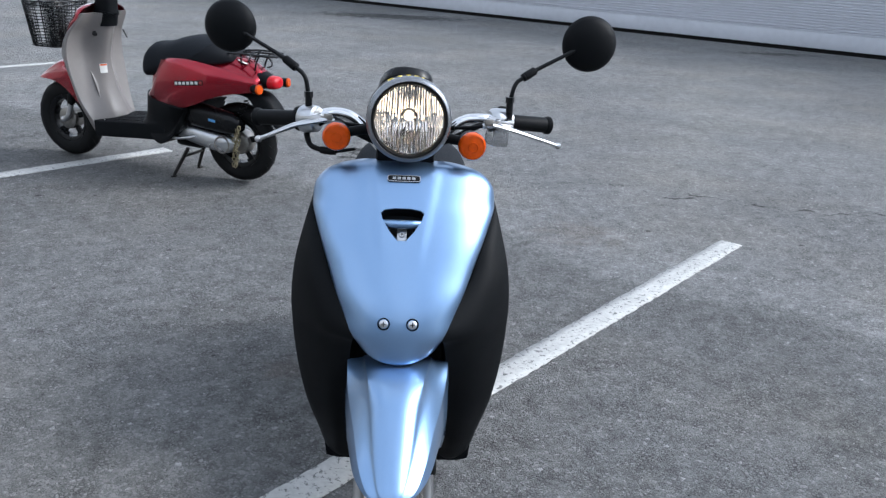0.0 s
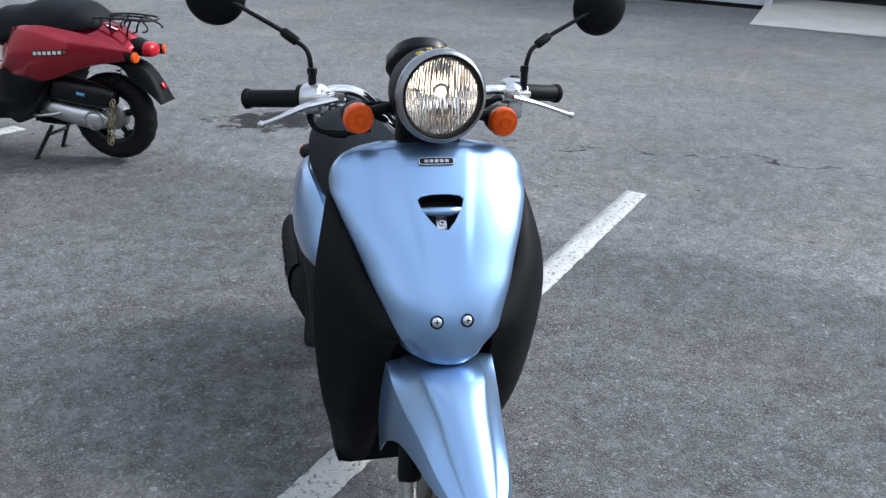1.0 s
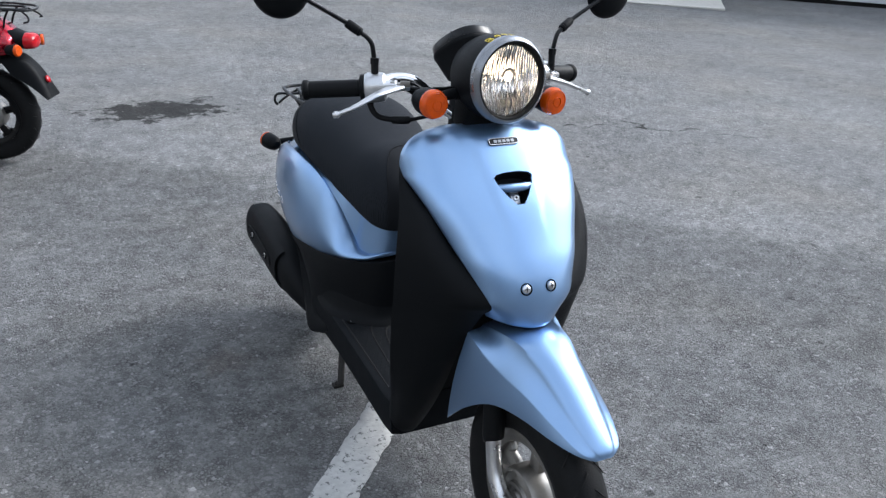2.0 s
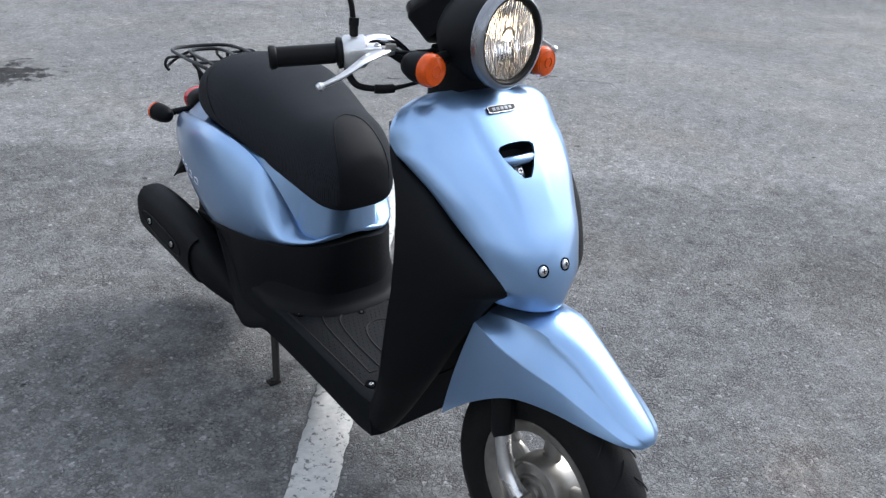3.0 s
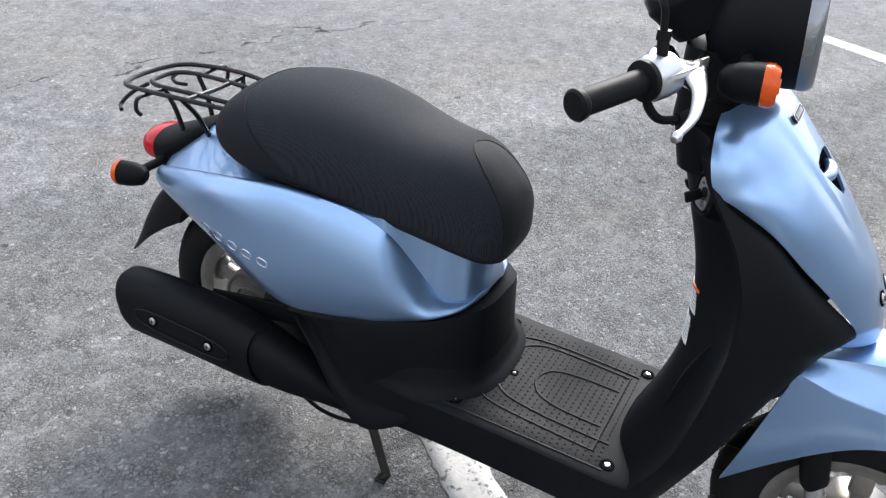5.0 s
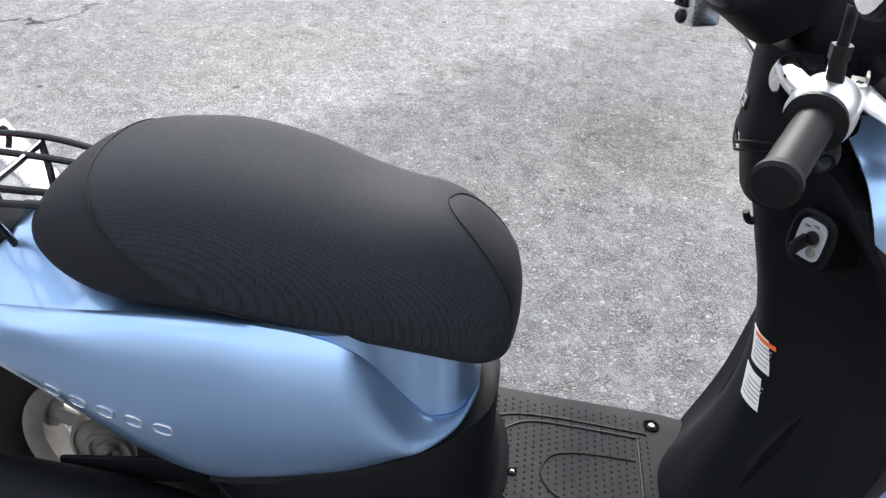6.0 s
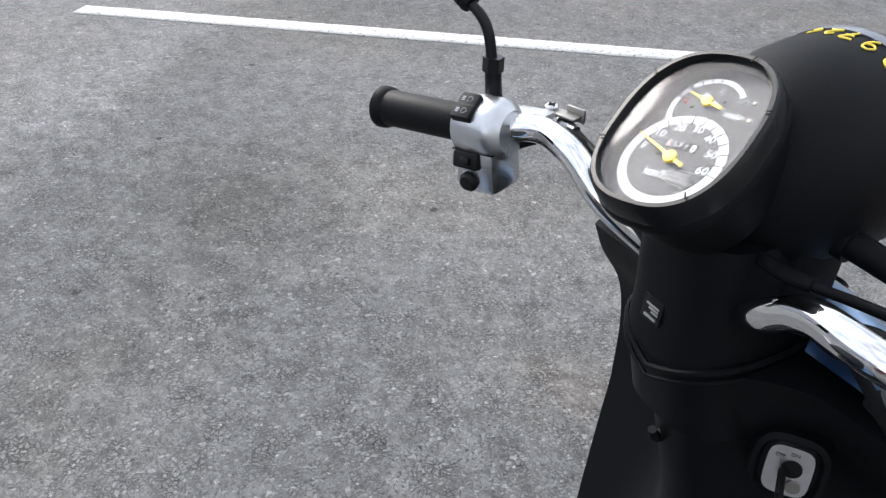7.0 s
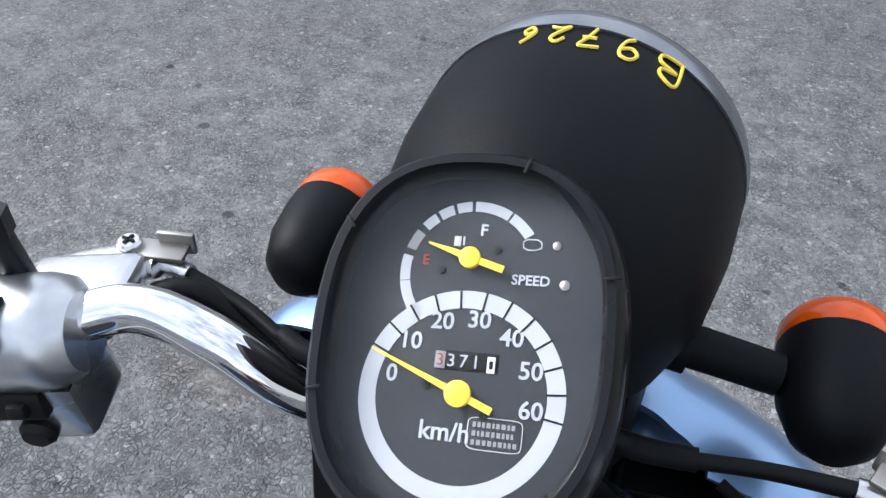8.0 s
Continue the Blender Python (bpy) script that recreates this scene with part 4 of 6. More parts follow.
    for h, off in ((0.050, -0.004), (0.034, 0.0015), (0.018, 0.006), (0.008, 0.013), (0.002, 0.023), (-0.006, 0.026)):
        row = []
        for i, (x, y) in enumerate(outline):
            a, b = Vector(outline[max(i - 1, 0)]), Vector(outline[min(i + 1, len(outline) - 1)])
            d = (b - a).normalized()
            fade = min(1.0, i / 8, (len(outline) - 1 - i) / 8)
            wide = off * fade - 0.005 * (1 - fade)
            row.append((x + d.y * wide, y - d.x * wide, floor_z(y) + h))
        rows.append(row)
    part("rounded_foot", loft(rows, cap=False, closed=False), M_BLACK, root, smooth=60)
    build_seat(root)


def seat_point(y, ang, off=0.0):
    """A point on the seat's skin at a place along it and an angle from its top round its side."""
    rows = smooth_rows(SEAT, 121)
    ys = [r[0] for r in rows]
    w, lo, hi = (float(np.interp(y, ys, [r[i] for r in rows])) for i in (1, 2, 3))
    return seat_section(y, w + off, lo - off, hi + off, ang)


def seat_section(y, w, lo, hi, a):
    c, s = math.cos(a), math.sin(a)
    mid = lo + 0.30 * (hi - lo)
    h = hi - mid if c > 0 else mid - lo
    p = 2.4 if c > 0 else 3.4
    return (w * math.copysign(abs(s) ** (2 / p), s), y, mid + h * math.copysign(abs(c) ** (2 / (p if c > 0 else 2.4)), c))


def nose_half(y):
    """Half width of the nose panel between its two seams."""
    return float(np.interp(y, (0.603, 0.608, 0.619, 0.635, 0.658, 0.679, 0.688, 0.694, 0.697), (0.063, 0.0625, 0.060, 0.056, 0.047, 0.034, 0.024, 0.012, 0.0)))


def nose_seam():
    rows = smooth_rows(SEAT, 121)
    out = []
    for y in np.linspace(0.6085, 0.697, 40):
        w = float(np.interp(y, [r[0] for r in rows], [r[1] for r in rows]))
        out.append((y, math.asin(min(1.0, (nose_half(y) / w) ** 1.2))))
    return [seat_point(y, -a, 0.0006) for y, a in out] + [seat_point(y, a, 0.0006) for y, a in reversed(out[:-1])]


def seam_rear(a):
    return 1.105 - 0.15 * (abs(a) / 1.75) ** 3 - 0.012 * abs(a)


def build_seat(root):
    n, turn = 90, np.linspace(0, 2 * math.pi, 72, endpoint=False)
    rows = smooth_rows(SEAT, n)
    bm = loft([[seat_section(y, w, lo, hi, a) for a in turn] for y, w, lo, hi in rows])
    seat = part("seat", bm, M_SEAT, root, "black vinyl seat with a pitted top and plain sides", smooth=60)
    # plain vinyl on the nose and on the rear side panels
    seat.data.materials.append(M_VINYL)
    for p in seat.data.polygons:
        k = p.vertices[0]
        a = float(turn[k % len(turn)])
        a = a if a < math.pi else a - 2 * math.pi
        if (p.center.y < 0.697 and abs(p.center.x) < nose_half(p.center.y)) or p.center.y > seam_rear(a):
            p.material_index = 1
    for pts, r in ((nose_seam(), 0.0009), ([seat_point(seam_rear(a), a, 0.0006) for a in np.linspace(-1.9, 1.9, 61)], 0.0014)):
        part("seam", tube(pts, r, 6, 1), M_RUBBER, seat, "stitched seam")
    return seat


def shield_back(x, z, off=0.0):
    """A point on the rear face of the leg shield."""
    rows = smooth_rows(SHIELD, 91)
    zs = [r[0] for r in rows]
    be, bc = (float(np.interp(z, zs, [r[i] for r in rows])) for i in (6, 7))
    return Vector((x, be + (bc - be) * hump(x, z) + off, z))


def decal(name, material, parent, x0, x1, z0, z1, off=0.0012, label="", skew=0.0):
    """A thin sticker that follows the rear face of the leg shield."""
    rings = []
    for z in np.linspace(z0, z1, 5):
        f = (z - z0) / (z1 - z0)
        rings.append([shield_back(x, z, off) for x in np.linspace(x0 + skew * f, x1 + skew * f, 7)])
    return part(name, shell(rings, 0.0006), material, parent, label)


def build_neck(root, mat):
    rings = []
    for z, rx, yc, ry in smooth_rows([(0.760, 0.053, 0.316, 0.056), (0.79, 0.054, 0.321, 0.058), (0.822, 0.0555, 0.325, 0.061), (0.828, 0.053, 0.328, 0.062), (0.86, 0.051, 0.331, 0.058), (0.90, 0.050, 0.337, 0.053), (0.930, 0.048, 0.343, 0.046)], 26):
        rings.append([(x, yc + y, z) for x, y in oval(rx, ry, 40, 2.8)])
    neck = part("steering_cover", loft(rings), mat, root, "black plastic steering column cover")
    for z0, r in ((0.838, 0.0024), (0.829, 0.0018)):
        loop = [(x * 1.01, 0.327 + y * 1.01, z0 - 0.024 * max(0.0, y / 0.0615) * (1 - abs(x) / 0.0555)) for x, y in oval(0.0555, 0.0615, 48, 2.8)]
        part("collar", tube(loop + loop[:1], r, 6, 1), mat, neck)
    return neck


def build_rack(root):
    bars = [[(-0.070, 1.14, 0.690), (-0.088, 1.24, 0.697), (-0.088, 1.34, 0.696), (-0.070, 1.405, 0.692), (0.0, 1.425, 0.690), (0.070, 1.405, 0.692), (0.088, 1.34, 0.696), (0.088, 1.24, 0.697), (0.070, 1.14, 0.690)],
            [(-0.034, 1.13, 0.686), (-0.042, 1.20, 0.690), (-0.046, 1.28, 0.692), (-0.046, 1.345, 0.692), (-0.030, 1.378, 0.691), (0.0, 1.385, 0.690), (0.030, 1.378, 0.691), (0.046, 1.345, 0.692), (0.046, 1.28, 0.692), (0.042, 1.20, 0.690), (0.034, 1.13, 0.686)],
            [(-0.086, 1.25, 0.692), (0.0, 1.25, 0.689), (0.086, 1.25, 0.692)]]
    rack = new("rear_rack")
    rack.parent = root
    tagged(rack, "black tubular steel rear rack")
    for b in bars:
        part("rack_bar", tube(b, 0.0048, 8, 5), M_GLOSS, rack)
    for sx in (-1, 1):
        part("rack_leg", tube([(sx * 0.046, 1.33, 0.688), (sx * 0.044, 1.31, 0.65), (sx * 0.04, 1.295, 0.60), (sx * 0.036, 1.27, 0.585)], 0.0048, 8, 5), M_GLOSS, rack)
        part("rack_leg", tube([(sx * 0.084, 1.25, 0.692), (sx * 0.066, 1.235, 0.66), (sx * 0.05, 1.225, 0.615)], 0.0048, 8, 5), M_GLOSS, rack)
        part("rack_hook", tube([(sx * 0.046, 1.332, 0.688), (sx * 0.086, 1.330, 0.690), (sx * 0.108, 1.328, 0.692), (sx * 0.122, 1.326, 0.688), (sx * 0.126, 1.325, 0.672), (sx * 0.118, 1.324, 0.660)], 0.004, 8, 5), M_GLOSS, rack)
        part("rack_hook", tube([(sx * 0.04, 1.378, 0.688), (sx * 0.055, 1.41, 0.668), (sx * 0.075, 1.42, 0.650), (sx * 0.09, 1.405, 0.645)], 0.004, 8, 5), M_GLOSS, rack)


def build_tail(root, lamp_label):
    bm = loft([[(x, y, z + dz) for x, dz in oval(a, b, 28, 2.4)] for y, z, a, b in ((1.235, 0.622, 0.040, 0.016), (1.26, 0.612, 0.052, 0.022), (1.30, 0.584, 0.060, 0.034), (1.345, 0.562, 0.058, 0.038), (1.375, 0.556, 0.054, 0.035))])
    mount = part("tail_mount", bm, M_BLACK, root, "black plastic tail lamp mount")
    bm = loft([[(x, y, z + dz) for x, dz in oval(a, b, 28, 2.4)] for y, z, a, b in smooth_rows([(1.374, 0.556, 0.054, 0.035), (1.395, 0.556, 0.053, 0.034), (1.412, 0.555, 0.044, 0.028), (1.420, 0.554, 0.024, 0.015), (1.422, 0.554, 0.004, 0.004)], 12)])
    part("tail_lens", bm, M_REDLENS, mount, lamp_label)
    for sx in (-1, 1):
        ind = part("rear_indicator", lathe([(0, -0.052), (0.010, -0.051), (0.019, -0.042), (0.0235, -0.024), (0.0245, 0.0), (0.0245, 0.002), (0, 0.002)], (sx * 0.134, 1.378, 0.537), (sx * 0.25, 1, 0.02), 24), M_BLACK, root, "black bullet-shaped rear indicator")
        part("indicator_lens", lathe([(0.0245, 0.002), (0.0245, 0.008), (0.021, 0.013), (0, 0.015)], (sx * 0.134, 1.378, 0.537), (sx * 0.25, 1, 0.02), 24), M_AMBER, ind, "amber lens")
        part("indicator_stem", tube([(sx * 0.055, 1.345, 0.545), (sx * 0.09, 1.35, 0.541), (sx * 0.12, 1.355, 0.537)], 0.009, 10), M_BLACK, ind)
    # mudguard behind the wheel
    rings = []
    for y, z, w in smooth_rows([(1.10, 0.500, 0.075), (1.25, 0.505, 0.075), (1.335, 0.495, 0.074), (1.39, 0.455, 0.072), (1.43, 0.395, 0.072), (1.465, 0.318, 0.072)], 20):
        deep = float(np.interp(y, (1.10, 1.33, 1.40, 1.465), (0.03, 0.06, 0.085, 0.01)))
        rings.append([(x, y - deep * abs(x / w) ** 6, z - 0.35 * deep * abs(x / w) ** 6) for x in w * np.sin(np.linspace(-math.pi / 2, math.pi / 2, 21))])
    guard = part("mudguard", shell(rings, 0.003), M_BLACK, root, "black plastic rear mudguard")
    part("reflector", lathe([(0, 0), (0.016, 0), (0.016, 0.006), (0.012, 0.009), (0, 0.010)], (0, 1.437, 0.39), (0, 0.9, 0.42), 20), M_REDLENS, guard, "round red reflector")


def build_stand(root):
    bm = bmesh.new()
    for sx in (-1, 1):
        tube([(sx * 0.075, 0.880, 0.165), (sx * 0.085, 0.845, 0.10), (sx * 0.100, 0.812, 0.035), (sx * 0.106, 0.800, 0.010), (sx * 0.118, 0.806, 0.008)], [0.010, 0.010, 0.009, 0.009, 0.008], 10, 5, bm)
        rbox((0.03, 0.022, 0.008), 0.002, Matrix.Translation((sx * 0.112, 0.803, 0.004)), bm)
    tube([(-0.082, 0.852, 0.115), (0.0, 0.852, 0.115), (0.082, 0.852, 0.115)], 0.008, 8, 3, bm)
    part("centre_stand", bm, M_RUST, root, "dark rusty steel centre stand, folded down")


def build_engine(root):
    bm = loft([[(x, y, z + dz) for x, dz in oval(a, b, 32, 3.0)] for y, z, a, b in ((0.80, 0.245, 0.070, 0.05), (0.83, 0.245, 0.105, 0.080), (0.95, 0.255, 0.112, 0.092), (1.05, 0.265, 0.085, 0.080), (1.12, 0.265, 0.06, 0.05))])
    eng = part("engine", bm, M_RUBBER, root, "black engine block under the body")
    cover = part("fan_cover", lathe([(0, 0.020), (0.02, 0.020), (0.024, 0.016), (0.036, 0.016), (0.040, 0.012), (0.052, 0.012), (0.060, 0.004), (0.064, -0.02), (0, -0.02)], (-0.118, 0.885, 0.262), (-1, 0, 0.05), 32), M_RUBBER, eng)
    for r in (0.018, 0.030, 0.046):
        part("fan_rib", ring_body([(r - 0.002, 0.010), (r + 0.002, 0.010), (r + 0.001, 0.024), (r - 0.001, 0.024)], (-0.118, 0.885, 0.262), (-1, 0, 0.05), 32), M_GLOSS, cover)
    part("engine_pipe", tube([(-0.06, 0.70, 0.15), (-0.10, 0.77, 0.155), (-0.13, 0.85, 0.165), (-0.14, 0.92, 0.19)], 0.011, 10), M_RUST, eng)
    part("cable", tube([(-0.135, 0.76, 0.205), (-0.15, 0.83, 0.165), (-0.145, 0.92, 0.150), (-0.13, 1.0, 0.17)], 0.004, 8), M_RUBBER, eng)
    return eng


def build_muffler(root):
    def drop(y):
        return max(-0.01, 0.13 * (y - 0.98))

    rows = [(1.366, 0.330, 0.030, 0.042, -0.168), (1.360, 0.329, 0.046, 0.059, -0.168), (1.335, 0.326, 0.049, 0.064, -0.168), (1.25, 0.315, 0.051, 0.066, -0.168), (1.15, 0.297, 0.051, 0.066, -0.168), (1.06, 0.278, 0.049, 0.061, -0.167),
            (0.99, 0.255, 0.044, 0.054, -0.164), (0.93, 0.228, 0.034, 0.040, -0.158), (0.88, 0.200, 0.022, 0.024, -0.150), (0.84, 0.185, 0.014, 0.014, -0.140)]
    rings = []
    for y, z, a, b, x in smooth_rows(rows, 44):
        z -= drop(y)
        rings.append([(x + dx, y + 0.18 * dz, z + dz) for dx, dz in oval(a, b, 36, 2.5)])
    muf = part("muffler", loft(rings), M_BLACK, root, "matt black exhaust muffler", smooth=50)
    rings = []
    for y, z, a, b, x in smooth_rows([(1.338, 0.327, 0.0535, 0.066, -0.168), (1.30, 0.322, 0.0545, 0.0675, -0.168), (1.25, 0.315, 0.0545, 0.0685, -0.168), (1.15, 0.297, 0.0545, 0.0680, -0.168), (1.08, 0.282, 0.0545, 0.0660, -0.167), (1.030, 0.270, 0.0530, 0.0610, -0.167)], 24):
        z -= drop(y)
        ring = []
        for t in np.linspace(-1.2, 1.2, 21):
            c, s = math.cos(t), math.sin(t)
            ring.append((x - a * abs(c) ** 0.8, y + 0.18 * b * s + 0.012 * s * s * (1 if y > 1.2 else -1), z + b * math.copysign(abs(s) ** 0.8, s)))
        rings.append(ring)
    hs = part("heat_shield", shell(rings, 0.003), M_BLACK, muf, "black heat shield with two screws", smooth=50)
    loop = []
    for t in np.linspace(0, 2 * math.pi, 33):
        yy, zz = 1.19 + 0.115 * math.copysign(abs(math.cos(t)) ** 0.55, math.cos(t)), 0.022 * math.copysign(abs(math.sin(t)) ** 0.8, math.sin(t))
        loop.append((-0.2225, yy, 0.318 - drop(yy) + (yy - 1.25) * 0.20 + zz))
    part("heat_shield_edge", tube(loop, 0.0016, 6, 1), M_INK, hs)
    for y, z in ((1.258, 0.321), (1.122, 0.294)):
        screw(hs, (-0.2225, y, z - drop(y)), (-1, 0, 0.1), 0.0075)
    br = rbox((0.010, 0.30, 0.045), 0.006, pose(-0.112, 1.05, 0.318, -8, 0, 0))
    rbox((0.010, 0.05, 0.13), 0.006, pose(-0.120, 0.945, 0.315, 12, 0, 0), br)
    part("muffler_bracket", br, M_BLACK, muf)
    bolt = lathe([(0, 0), (0.011, 0), (0.011, 0.006), (0.007, 0.008), (0.006, 0.014), (0, 0.014)], (-0.126, 0.94, 0.325), (-1, 0, 0.1), 6)
    part("bracket_bolt", bolt, M_ALU, muf)


def side_letters(root, body, spots, normal_x, h, slant, mat):
    """Plain raised hoops in a row where the side carries its lettering."""
    rear = [o for o in root.children if o.name.startswith(body)][0]
    bpy.context.view_layer.update()
    for k, (y, z, w) in enumerate(spots):
        loop = []
        for a, b in oval(w / 2, h / 2, 20, 3):
            yy, zz = y + a, z + b + a * slant
            hit, place, nrm, _ = rear.ray_cast(Vector((normal_x * 0.6, yy, zz)), Vector((-normal_x, 0, 0)))
            loop.append(place + nrm * 0.0006 if hit else Vector((normal_x * 0.2, yy, zz)))
        loop.append(loop[0])
        part("raised_mark", tube(loop, 0.0010, 5, 1), mat, rear)


def build_front_end(root):
    """Handlebar, headlamp, gauge and all that turns with the fork."""
    neck = build_neck(root, M_BLACK)
    # headlamp
    hc, hd = Vector((0.006, 0.239, 0.966)), Vector((0.085, -1, 0.06))
    lamp = new("headlamp")
    lamp.parent = root
    tagged(lamp, "round headlamp, switched on")
    part("lamp_shell", lathe([(0.0775, -0.006), (0.0785, -0.02), (0.0775, -0.045), (0.073, -0.075), (0.063, -0.10), (0.045, -0.12), (0.02, -0.13), (0, -0.132)], hc, hd, 48, cap=False), M_BLACK, lamp, "matt black lamp shell")
    part("lamp_ring", ring_body([(0.0700, 0.010), (0.0712, 0.0125), (0.0745, 0.0108), (0.0785, 0.005), (0.0795, -0.002), (0.0788, -0.008), (0.076, -0.008), (0.069, 0.0)], hc, hd, 56), M_RIMGREY, lamp, "grey metal lamp ring")
    part("lamp_gasket", ring_body([(0.0640, 0.004), (0.0650, 0.0085), (0.0670, 0.0108), (0.0704, 0.0112), (0.0706, 0.004), (0.0640, -0.004)], hc, hd, 48), M_INK, lamp)
    # bowl of upright facets in four rows, each turned a little its own way
    bm = bmesh.new()
    m = axis_matrix(hc, hd)
    rnd = random.Random(5)
    rows_y = (-0.0645, -0.030, -0.0125, 0.0075, 0.0645)
    for row in range(4):
        for col in range(-13, 13):
            x0, x1 = col * 0.005, (col + 1) * 0.005
            lean, tip_over = rnd.uniform(-0.16, 0.16), rnd.uniform(-0.08, 0.08)
            grid = {}
            for i in range(6):
                for j in range(9):
                    x, y = x0 + (x1 - x0) * i / 5, rows_y[row] + (rows_y[row + 1] - rows_y[row]) * j / 8
                    r = math.hypot(x, y)
                    if r < 0.0648:
                        u = (i / 5 - 0.5) * 2
                        bulge = 0.0009 * (1 - u * u) + lean * (x - (x0 + x1) / 2) + tip_over * (y - (rows_y[row] + rows_y[row + 1]) / 2)
                        grid[i, j] = bm.verts.new(m @ Vector((x, y, -0.036 + 8.0 * r * r + bulge)))
            for i in range(5):
                for j in range(8):
                    q = [(i, j), (i + 1, j), (i + 1, j + 1), (i, j + 1)]
                    if all(c in grid for c in q):
                        bm.faces.new([grid[c] for c in q])
    part("reflector_bowl", bm, M_BOWL, lamp, "silver reflector with upright facets", smooth=30)
    part("bowl_back", lathe([(0.0648, -0.006), (0.050, -0.022), (0.030, -0.034), (0, -0.042)], hc, hd, 32, cap=False), M_SILVER, lamp)
    part("bulb", lathe([(0, 0.010), (0.005, 0.0085), (0.0078, 0.003), (0.0078, -0.005), (0.005, -0.014), (0, -0.016)], m @ Vector((0, 0.006, -0.022)), hd, 16), M_BULB, lamp, "glowing warm bulb")
    part("bulb_cap", tube([m @ Vector((-0.0115, 0.006, -0.022)), m @ Vector((-0.008, 0.0145, -0.018)), m @ Vector((0, 0.018, -0.016)), m @ Vector((0.008, 0.0145, -0.018)), m @ Vector((0.0115, 0.006, -0.022))], 0.0026, 8), M_STEEL, lamp)
    # domed lens
    bm = bmesh.new()
    n = 60
    grid = {}
    for i in range(n + 1):
        for j in range(n + 1):
            x, y = (i / n * 2 - 1) * 0.063, (j / n * 2 - 1) * 0.063
            r = math.hypot(x, y)
            if r > 0.0645:
                continue
            dome = 0.010 * (1 - (r / 0.064) ** 2)
            flute = 0.00012 * math.cos(x * 620)
            grid[i, j] = (bm.verts.new(m @ Vector((x, y, 0.003 + dome))), bm.verts.new(m @ Vector((x, y, 0.0003 + dome + flute))))
    for i in range(n):
        for j in range(n):
            q = [(i, j), (i + 1, j), (i + 1, j + 1), (i, j + 1)]
            if all(c in grid for c in q):
                bm.faces.new([grid[c][0] for c in q])
                bm.faces.new([grid[c][1] for c in reversed(q)])
    lens = part("lamp_lens", bm, M_GLASS, lamp, "clear domed glass lens", smooth=60)
    lens.visible_shadow = False
    # hand-painted mark on top of the shell
    strokes = {"B": [[(-0.35, -0.5), (-0.30, 0.5), (0.25, 0.42), (0.30, 0.15), (-0.2, 0.02), (0.38, -0.12), (0.35, -0.45), (-0.35, -0.5)]],
               "9": [[(0.30, 0.15), (-0.05, -0.02), (-0.30, 0.2), (-0.1, 0.5), (0.25, 0.45), (0.32, 0.1), (0.2, -0.3), (-0.05, -0.5)]],
               "7": [[(-0.38, 0.42), (0.32, 0.5), (0.12, 0.05), (-0.08, -0.5)], [(-0.2, 0.0), (0.3, 0.04)]],
               "2": [[(-0.3, 0.25), (0.0, 0.5), (0.25, 0.25), (-0.05, -0.15), (-0.35, -0.48), (0.0, -0.36), (0.38, -0.45)]],
               "6": [[(0.22, 0.5), (-0.1, 0.2), (-0.25, -0.2), (0.0, -0.5), (0.25, -0.25), (0.05, -0.02), (-0.22, -0.2)]]}
    for ch, ang, s in (("B", -26.5, 0.0165), ("9", -13, 0.0150), ("7", -1, 0.0145), ("2", 9, 0.0130), ("6", 18.5, 0.0125)):
        bm = bmesh.new()
        for line in strokes[ch]:
            pts = []
            for x, y, _ in smooth_rows([(px, py, 0) for px, py in line], len(line) * 5):
                a = radians(ang) + x * s * 0.8 / 0.0785
                back = 0.0165 + y * s
                r = float(np.interp(back, (0.0, 0.020, 0.045, 0.075), (0.0783, 0.0785, 0.0775, 0.073))) + 0.0002
                pts.append(m @ Vector((r * math.sin(a), r * math.cos(a), -back)))
            tube(pts, 0.00085, 6, 1, bm)
        part("painted_mark", bm, M_MARK, lamp, "hand-painted yellow mark")
    # indicators
    for sx, ox, y, z in ((-1, 0.130, 0.262, 0.924), (1, 0.127, 0.268, 0.914)):
        at, d = Vector((sx * ox, y, z)), Vector((0.085, -1, 0.03))
        ind = part("front_indicator", lathe([(0, -0.060), (0.010, -0.059), (0.0180, -0.052), (0.0237, -0.037), (0.0260, -0.018), (0.0262, -0.008), (0, -0.008)], at, d, 28), M_BLACK, root, "black bullet-shaped front indicator")
        part("indicator_lens", lathe([(0.0258, -0.009), (0.0266, -0.006), (0.0266, 0.002), (0.0235, 0.008), (0.012, 0.0105), (0, 0.011)], at, d, 32), M_AMBER, ind, "amber lens")
        for r in (0.009, 0.0215):
            part("lens_rib", ring_body([(r - 0.0012, 0.0094 - r * r * 5), (r + 0.0012, 0.0094 - r * r * 5), (r, 0.0124 - r * r * 6)], at, d, 24), M_AMBER, ind)
        part("indicator_stem", tube([(sx * 0.045, 0.302, z + 0.010), (sx * 0.075, 0.299, z + 0.008), (sx * 0.108, 0.294, z + 0.003)], [0.0105, 0.0100, 0.0095], 14), M_BLACK, ind)
        part("stem_collar", tube([(sx * 0.056, 0.301, z + 0.0095), (sx * 0.070, 0.2995, z + 0.0083)], 0.0130, 16), M_BLACK, ind)
        screw(ind, (sx * 0.063, 0.302, z + 0.0222), (0, 0.1, 1), 0.004, False)
    # lamp bracket below the shell
    part("lamp_bracket", rbox((0.112, 0.055, 0.075), 0.010, pose(0, 0.305, 0.897, 6, 0, 0)), M_BLACK, neck)
